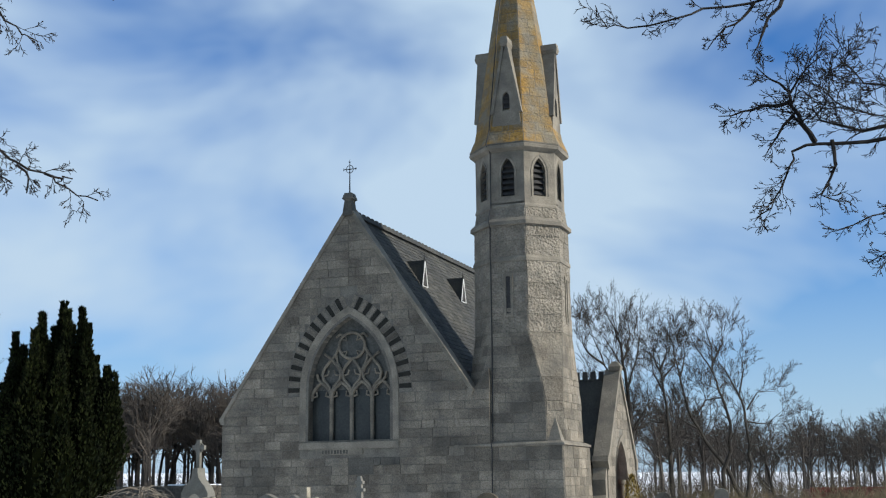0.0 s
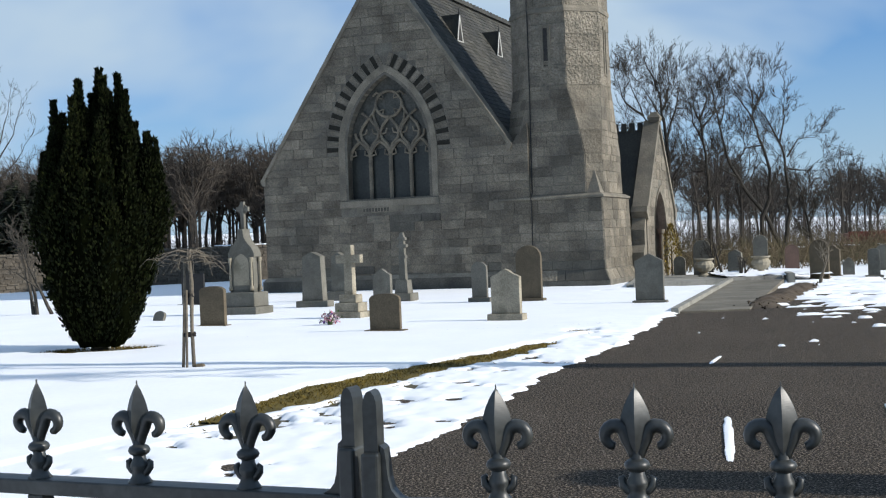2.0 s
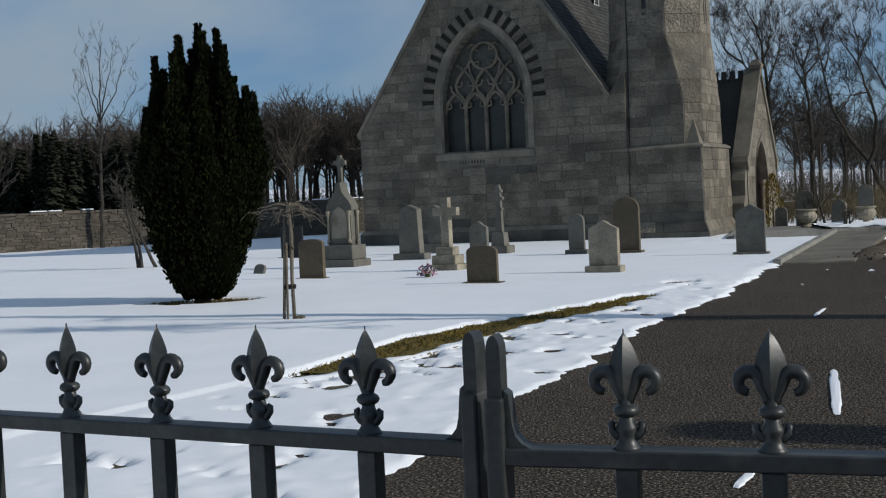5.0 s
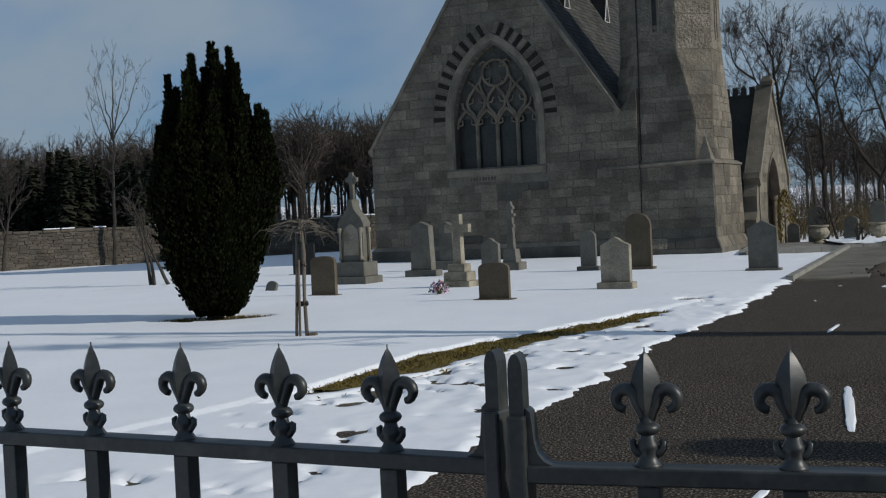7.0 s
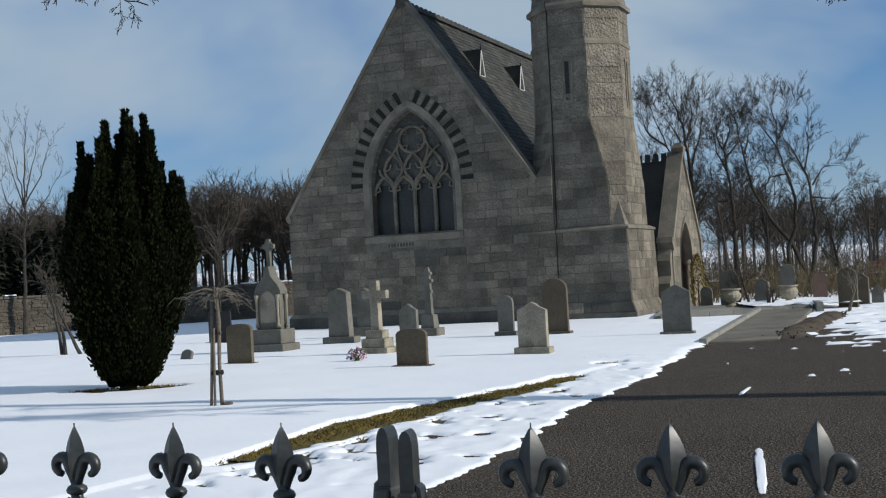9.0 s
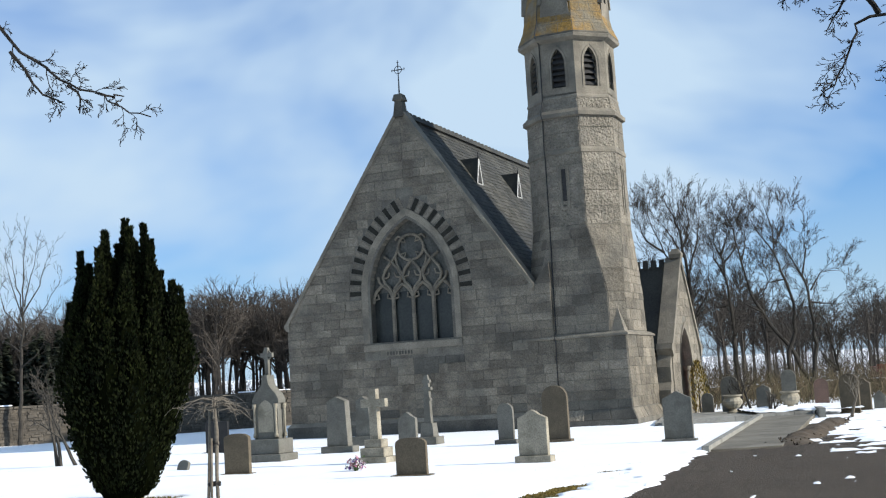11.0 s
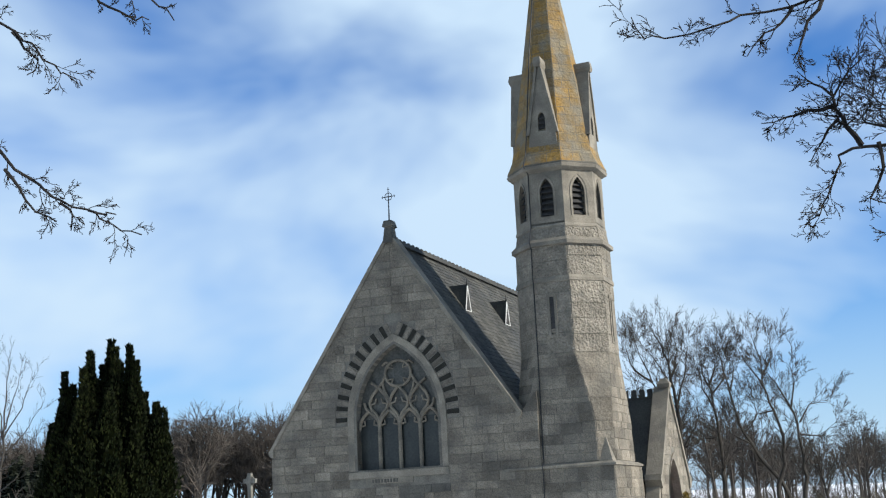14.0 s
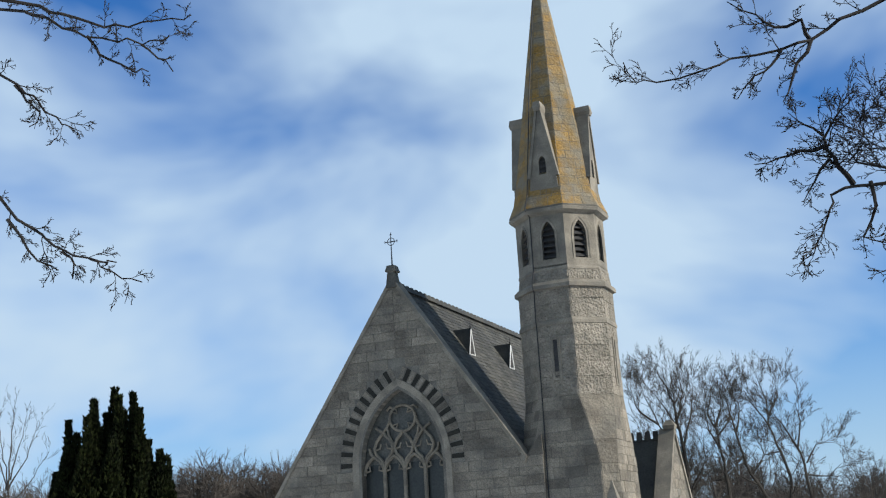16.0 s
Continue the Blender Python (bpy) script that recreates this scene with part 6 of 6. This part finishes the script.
def container(x, y):
    g = thing("freight_container", x, y, 0, -6, "rusty red corrugated steel container beyond the graveyard", "container")
    part("body", boxed(0, 18, 0.06, 2.4, -0.1, 1.25), RED_METAL, g)
    for k in range(60):
        part("rib", rings([[(k * 0.3 + a, b, -0.05) for a, b in ((0.03, 0.06), (0.08, 0.0), (0.19, 0.0), (0.24, 0.06))], [(k * 0.3 + a, b, 1.2) for a, b in ((0.03, 0.06), (0.08, 0.0), (0.19, 0.0), (0.24, 0.06))]]), RED_METAL, g)
    part("top_rail", boxed(-0.02, 18.02, -0.02, 0.12, 1.25, 1.35, 0.01), RED_METAL, g)


container(19.0, 66.5)
brush(4600, 5, 60, 84, 120, 5.4, 14, BARK_FAR, "thick brown undergrowth in the far wood")
brush(4600, -52, -6, 80, 98, 4.8, 15, BARK_FAR, "thick undergrowth in the wood behind the wall")


# ---- overhanging trees near the gate ----
def hanging_tree(x, y, high, radius, seed, limbs, label, twig=0.0035, droop=0.12):
    """A big bare tree whose long limbs reach along given lines."""
    r = random.Random(seed)
    g = thing("tree", x, y, 0, 0, label, "tree", "overhanging trees by the gate")
    tube("trunk", [(0, 0, -0.1), (0.05, 0.02, 0.5), (0.1, 0, 2.5), (0.0, 0.1, 5.0), (0.1, 0.0, high * 0.8), (0.2, 0.1, high)], [radius * 1.3, radius, radius * 0.9, radius * 0.75, radius * 0.45, radius * 0.15], BARK, g, 10)
    for line, r0, kids in limbs:
        pts = [Vector(p) - Vector((x, y, 0)) for p in line]
        path = []
        for a, b in zip(pts, pts[1:]):
            n = max(2, int((b - a).length / 0.22))
            for i in range(n):
                path.append(a.lerp(b, i / n) + Vector((r.gauss(0, 0.012), r.gauss(0, 0.03), r.gauss(0, 0.012))))
        path.append(pts[-1])
        n = len(path)
        rads = [max(twig, r0 * (1 - i / (n - 1)) ** 1.1 + 0.005) for i in range(n)]
        out = []
        for i in range(2, n - 1):
            if (path[i] - pts[-1]).length > kids[0]:
                continue
            for _ in range(kids[1]):
                along = (path[i + 1] - path[i]).normalized()
                w = along.cross(Vector((r.gauss(0, 1), r.gauss(0, 1), r.gauss(0, 1)))).normalized()
                ang = r.uniform(0.5, 1.1)
                d = along * math.cos(ang) + w * math.sin(ang)
                grow(r, path[i], d, r.uniform(0.35, 1.0) * kids[2], max(twig, rads[i] * 0.5), 1, out, 0.7, droop, 0.2, (0, 4, 3, 2), twig)
        v, f = [], []
        tube_data(v, f, path, rads, 6)
        for p, q, level in out:
            tube_data(v, f, p, q, 4 if level < 2 else 3)
        link_mesh("limb", v, f, BARK_DARK, g, "bare twiggy limb")
    return g


hanging_tree(11.6, 12.4, 13.0, 0.30, 5, (
    ([(11.6, 12.4, 6.0), (7.5, 12.0, 7.2), (5.2, 11.7, 7.1), (4.28, 11.6, 6.89), (3.78, 11.6, 6.67), (3.46, 11.6, 6.49), (3.15, 11.6, 6.4), (2.62, 11.6, 6.37), (2.36, 11.6, 6.24), (1.83, 11.6, 6.17), (1.64, 11.6, 6.19), (1.53, 11.6, 6.4)], 0.055, (2.6, 1, 0.42)),
    ([(3.46, 11.6, 6.49), (3.28, 11.6, 6.22), (3.18, 11.6, 6.0), (3.09, 11.6, 5.83)], 0.018, (1.0, 1, 0.25)),
    ([(3.46, 11.6, 6.49), (3.38, 11.6, 6.67), (3.11, 11.6, 6.63), (2.92, 11.6, 6.79), (2.66, 11.6, 6.98)], 0.020, (1.2, 1, 0.4)),
    ([(3.15, 11.6, 6.4), (3.02, 11.6, 6.24), (2.83, 11.6, 6.11), (2.64, 11.6, 5.9)], 0.015, (0.8, 1, 0.3)),
    ([(11.6, 12.4, 5.0), (8.0, 12.8, 5.6), (5.6, 12.8, 5.35), (4.38, 12.8, 5.25), (4.07, 12.8, 5.25), (3.79, 12.8, 5.16), (3.73, 12.8, 4.96), (3.63, 12.8, 4.74), (3.49, 12.8, 4.52), (3.32, 12.8, 4.38)], 0.064, (0.75, 2, 0.3)),
    ([(4.04, 12.8, 5.27), (3.92, 12.8, 5.5), (3.79, 12.8, 5.67), (3.79, 12.8, 5.83), (4.0, 12.8, 6.09), (4.23, 12.8, 6.36)], 0.028, (1.2, 2, 0.38)),
    ([(3.8, 12.8, 5.71), (3.49, 12.8, 5.65), (3.26, 12.8, 5.61), (2.99, 12.8, 5.57)], 0.020, (0.9, 2, 0.3)),
    ([(3.79, 12.8, 5.83), (3.61, 12.8, 5.96), (3.44, 12.8, 6.14)], 0.014, (0.6, 2, 0.35)),
    ([(3.82, 12.8, 5.59), (3.63, 12.8, 5.32), (3.47, 12.8, 5.1)], 0.014, (0.7, 2, 0.28)),
    ([(4.22, 12.8, 5.28), (4.25, 12.8, 5.0), (4.06, 12.8, 4.67), (4.28, 12.8, 4.58)], 0.020, (0.8, 2, 0.3)),
), "big bare tree overhanging the drive from beside the gate", droop=0.05)
hanging_tree(13.5, 11.86, 12.0, 0.28, 15, (
    ([(13.5, 11.86, 4.8), (8.0, 13.0, 5.4), (5.2, 12.9, 5.5), (4.44, 12.8, 5.62), (4.22, 12.8, 5.79), (4.1, 12.8, 5.96)], 0.04, (1.9, 4, 0.5)),
    ([(5.2, 12.9, 5.5), (4.6, 12.9, 5.40), (4.15, 12.9, 5.52), (3.98, 12.9, 5.69)], 0.022, (1.5, 4, 0.42)),
    ([(8.0, 13.0, 5.4), (5.4, 12.9, 5.8), (4.6, 12.8, 5.93), (4.43, 12.8, 6.18), (4.49, 12.8, 6.38)], 0.028, (1.5, 4, 0.46)),
    ([(8.0, 13.0, 5.4), (5.6, 12.9, 4.6), (4.6, 12.8, 4.42), (4.15, 12.8, 4.25)], 0.035, (1.0, 2, 0.32)),
    ([(5.6, 12.9, 4.6), (5.0, 12.8, 4.1), (4.5, 12.8, 3.9)], 0.018, (1.2, 3, 0.36)),
), "bare twiggy tree standing behind the overhanging one", droop=0.05)
hanging_tree(-9.0, 8.2, 11.0, 0.25, 6, (
    ([(-9.0, 8.2, 5.6), (-6.0, 8.8, 6.4), (-4.15, 9.2, 6.37), (-3.8, 9.2, 6.31), (-3.62, 9.2, 6.24), (-3.44, 9.2, 6.12), (-3.24, 9.2, 6.03), (-2.99, 9.2, 5.97), (-2.77, 9.2, 5.91), (-2.6, 9.2, 5.94), (-2.53, 9.2, 5.98)], 0.026, (1.9, 1, 0.24)),
    ([(-4.15, 9.2, 6.45), (-3.62, 9.2, 6.33), (-3.45, 9.2, 6.24), (-3.24, 9.2, 6.16), (-3.0, 9.2, 6.1), (-2.75, 9.2, 6.12), (-2.5, 9.2, 6.12), (-2.35, 9.2, 6.15)], 0.013, (1.6, 1, 0.2)),
    ([(-3.24, 9.2, 6.03), (-3.12, 9.2, 5.86), (-2.97, 9.2, 5.73), (-2.82, 9.2, 5.67), (-2.71, 9.2, 5.66)], 0.010, (0.7, 1, 0.13)),
    ([(-2.75, 9.2, 5.9), (-2.62, 9.2, 5.78), (-2.5, 9.2, 5.64)], 0.006, (0.4, 1, 0.10)),
    ([(-6.0, 8.8, 6.2), (-4.6, 9.1, 6.0), (-4.13, 9.2, 5.83), (-3.83, 9.2, 5.62), (-3.7, 9.2, 5.53), (-3.58, 9.2, 5.39), (-3.45, 9.2, 5.26), (-3.33, 9.2, 5.2)], 0.014, (1.3, 1, 0.26)),
    ([(-3.83, 9.2, 5.62), (-3.75, 9.2, 5.49), (-3.63, 9.2, 5.37), (-3.72, 9.2, 5.25)], 0.008, (0.5, 1, 0.12)),
    ([(-9.0, 8.2, 4.2), (-6.0, 8.9, 5.1), (-4.6, 9.1, 5.1), (-4.07, 9.2, 4.83), (-3.87, 9.2, 4.51), (-3.7, 9.2, 4.38), (-3.55, 9.2, 4.28), (-3.41, 9.2, 4.16), (-3.19, 9.2, 4.08), (-3.1, 9.2, 3.98), (-2.93, 9.2, 3.89), (-2.76, 9.2, 3.85)], 0.024, (1.6, 1, 0.26)),
    ([(-3.87, 9.2, 4.44), (-3.74, 9.2, 4.28), (-3.6, 9.2, 4.1), (-3.45, 9.2, 4.0)], 0.010, (0.6, 2, 0.14)),
    ([(-3.41, 9.2, 4.16), (-3.32, 9.2, 4.03), (-3.33, 9.2, 3.92)], 0.007, (0.4, 2, 0.12)),
    ([(-3.19, 9.2, 4.08), (-3.08, 9.2, 4.03), (-2.97, 9.2, 4.03)], 0.006, (0.3, 1, 0.08)),
    ([(-9.0, 8.2, 3.2), (-6.6, 8.6, 3.1), (-5.4, 8.7, 2.85), (-4.85, 8.75, 2.95)], 0.04, (1.6, 2, 0.4)),
), "bare tree overhanging the snow from beside the gate", twig=0.0025, droop=-0.12)
# Unseen stand-in tree, cut low so its shadow ends on the near drive.
hanging_tree(10.6, 5.3, 4.4, 0.42, 7, (
    ([(10.6, 5.3, 3.0), (10.2, 5.1, 3.7), (9.8, 4.9, 4.1)], 0.08, (1.4, 1, 0.8)),
    ([(10.6, 5.3, 3.2), (10.9, 5.1, 4.0), (11.3, 4.9, 4.5)], 0.08, (1.4, 1, 0.8)),
), "unseen stand-in tree that shades the near drive")
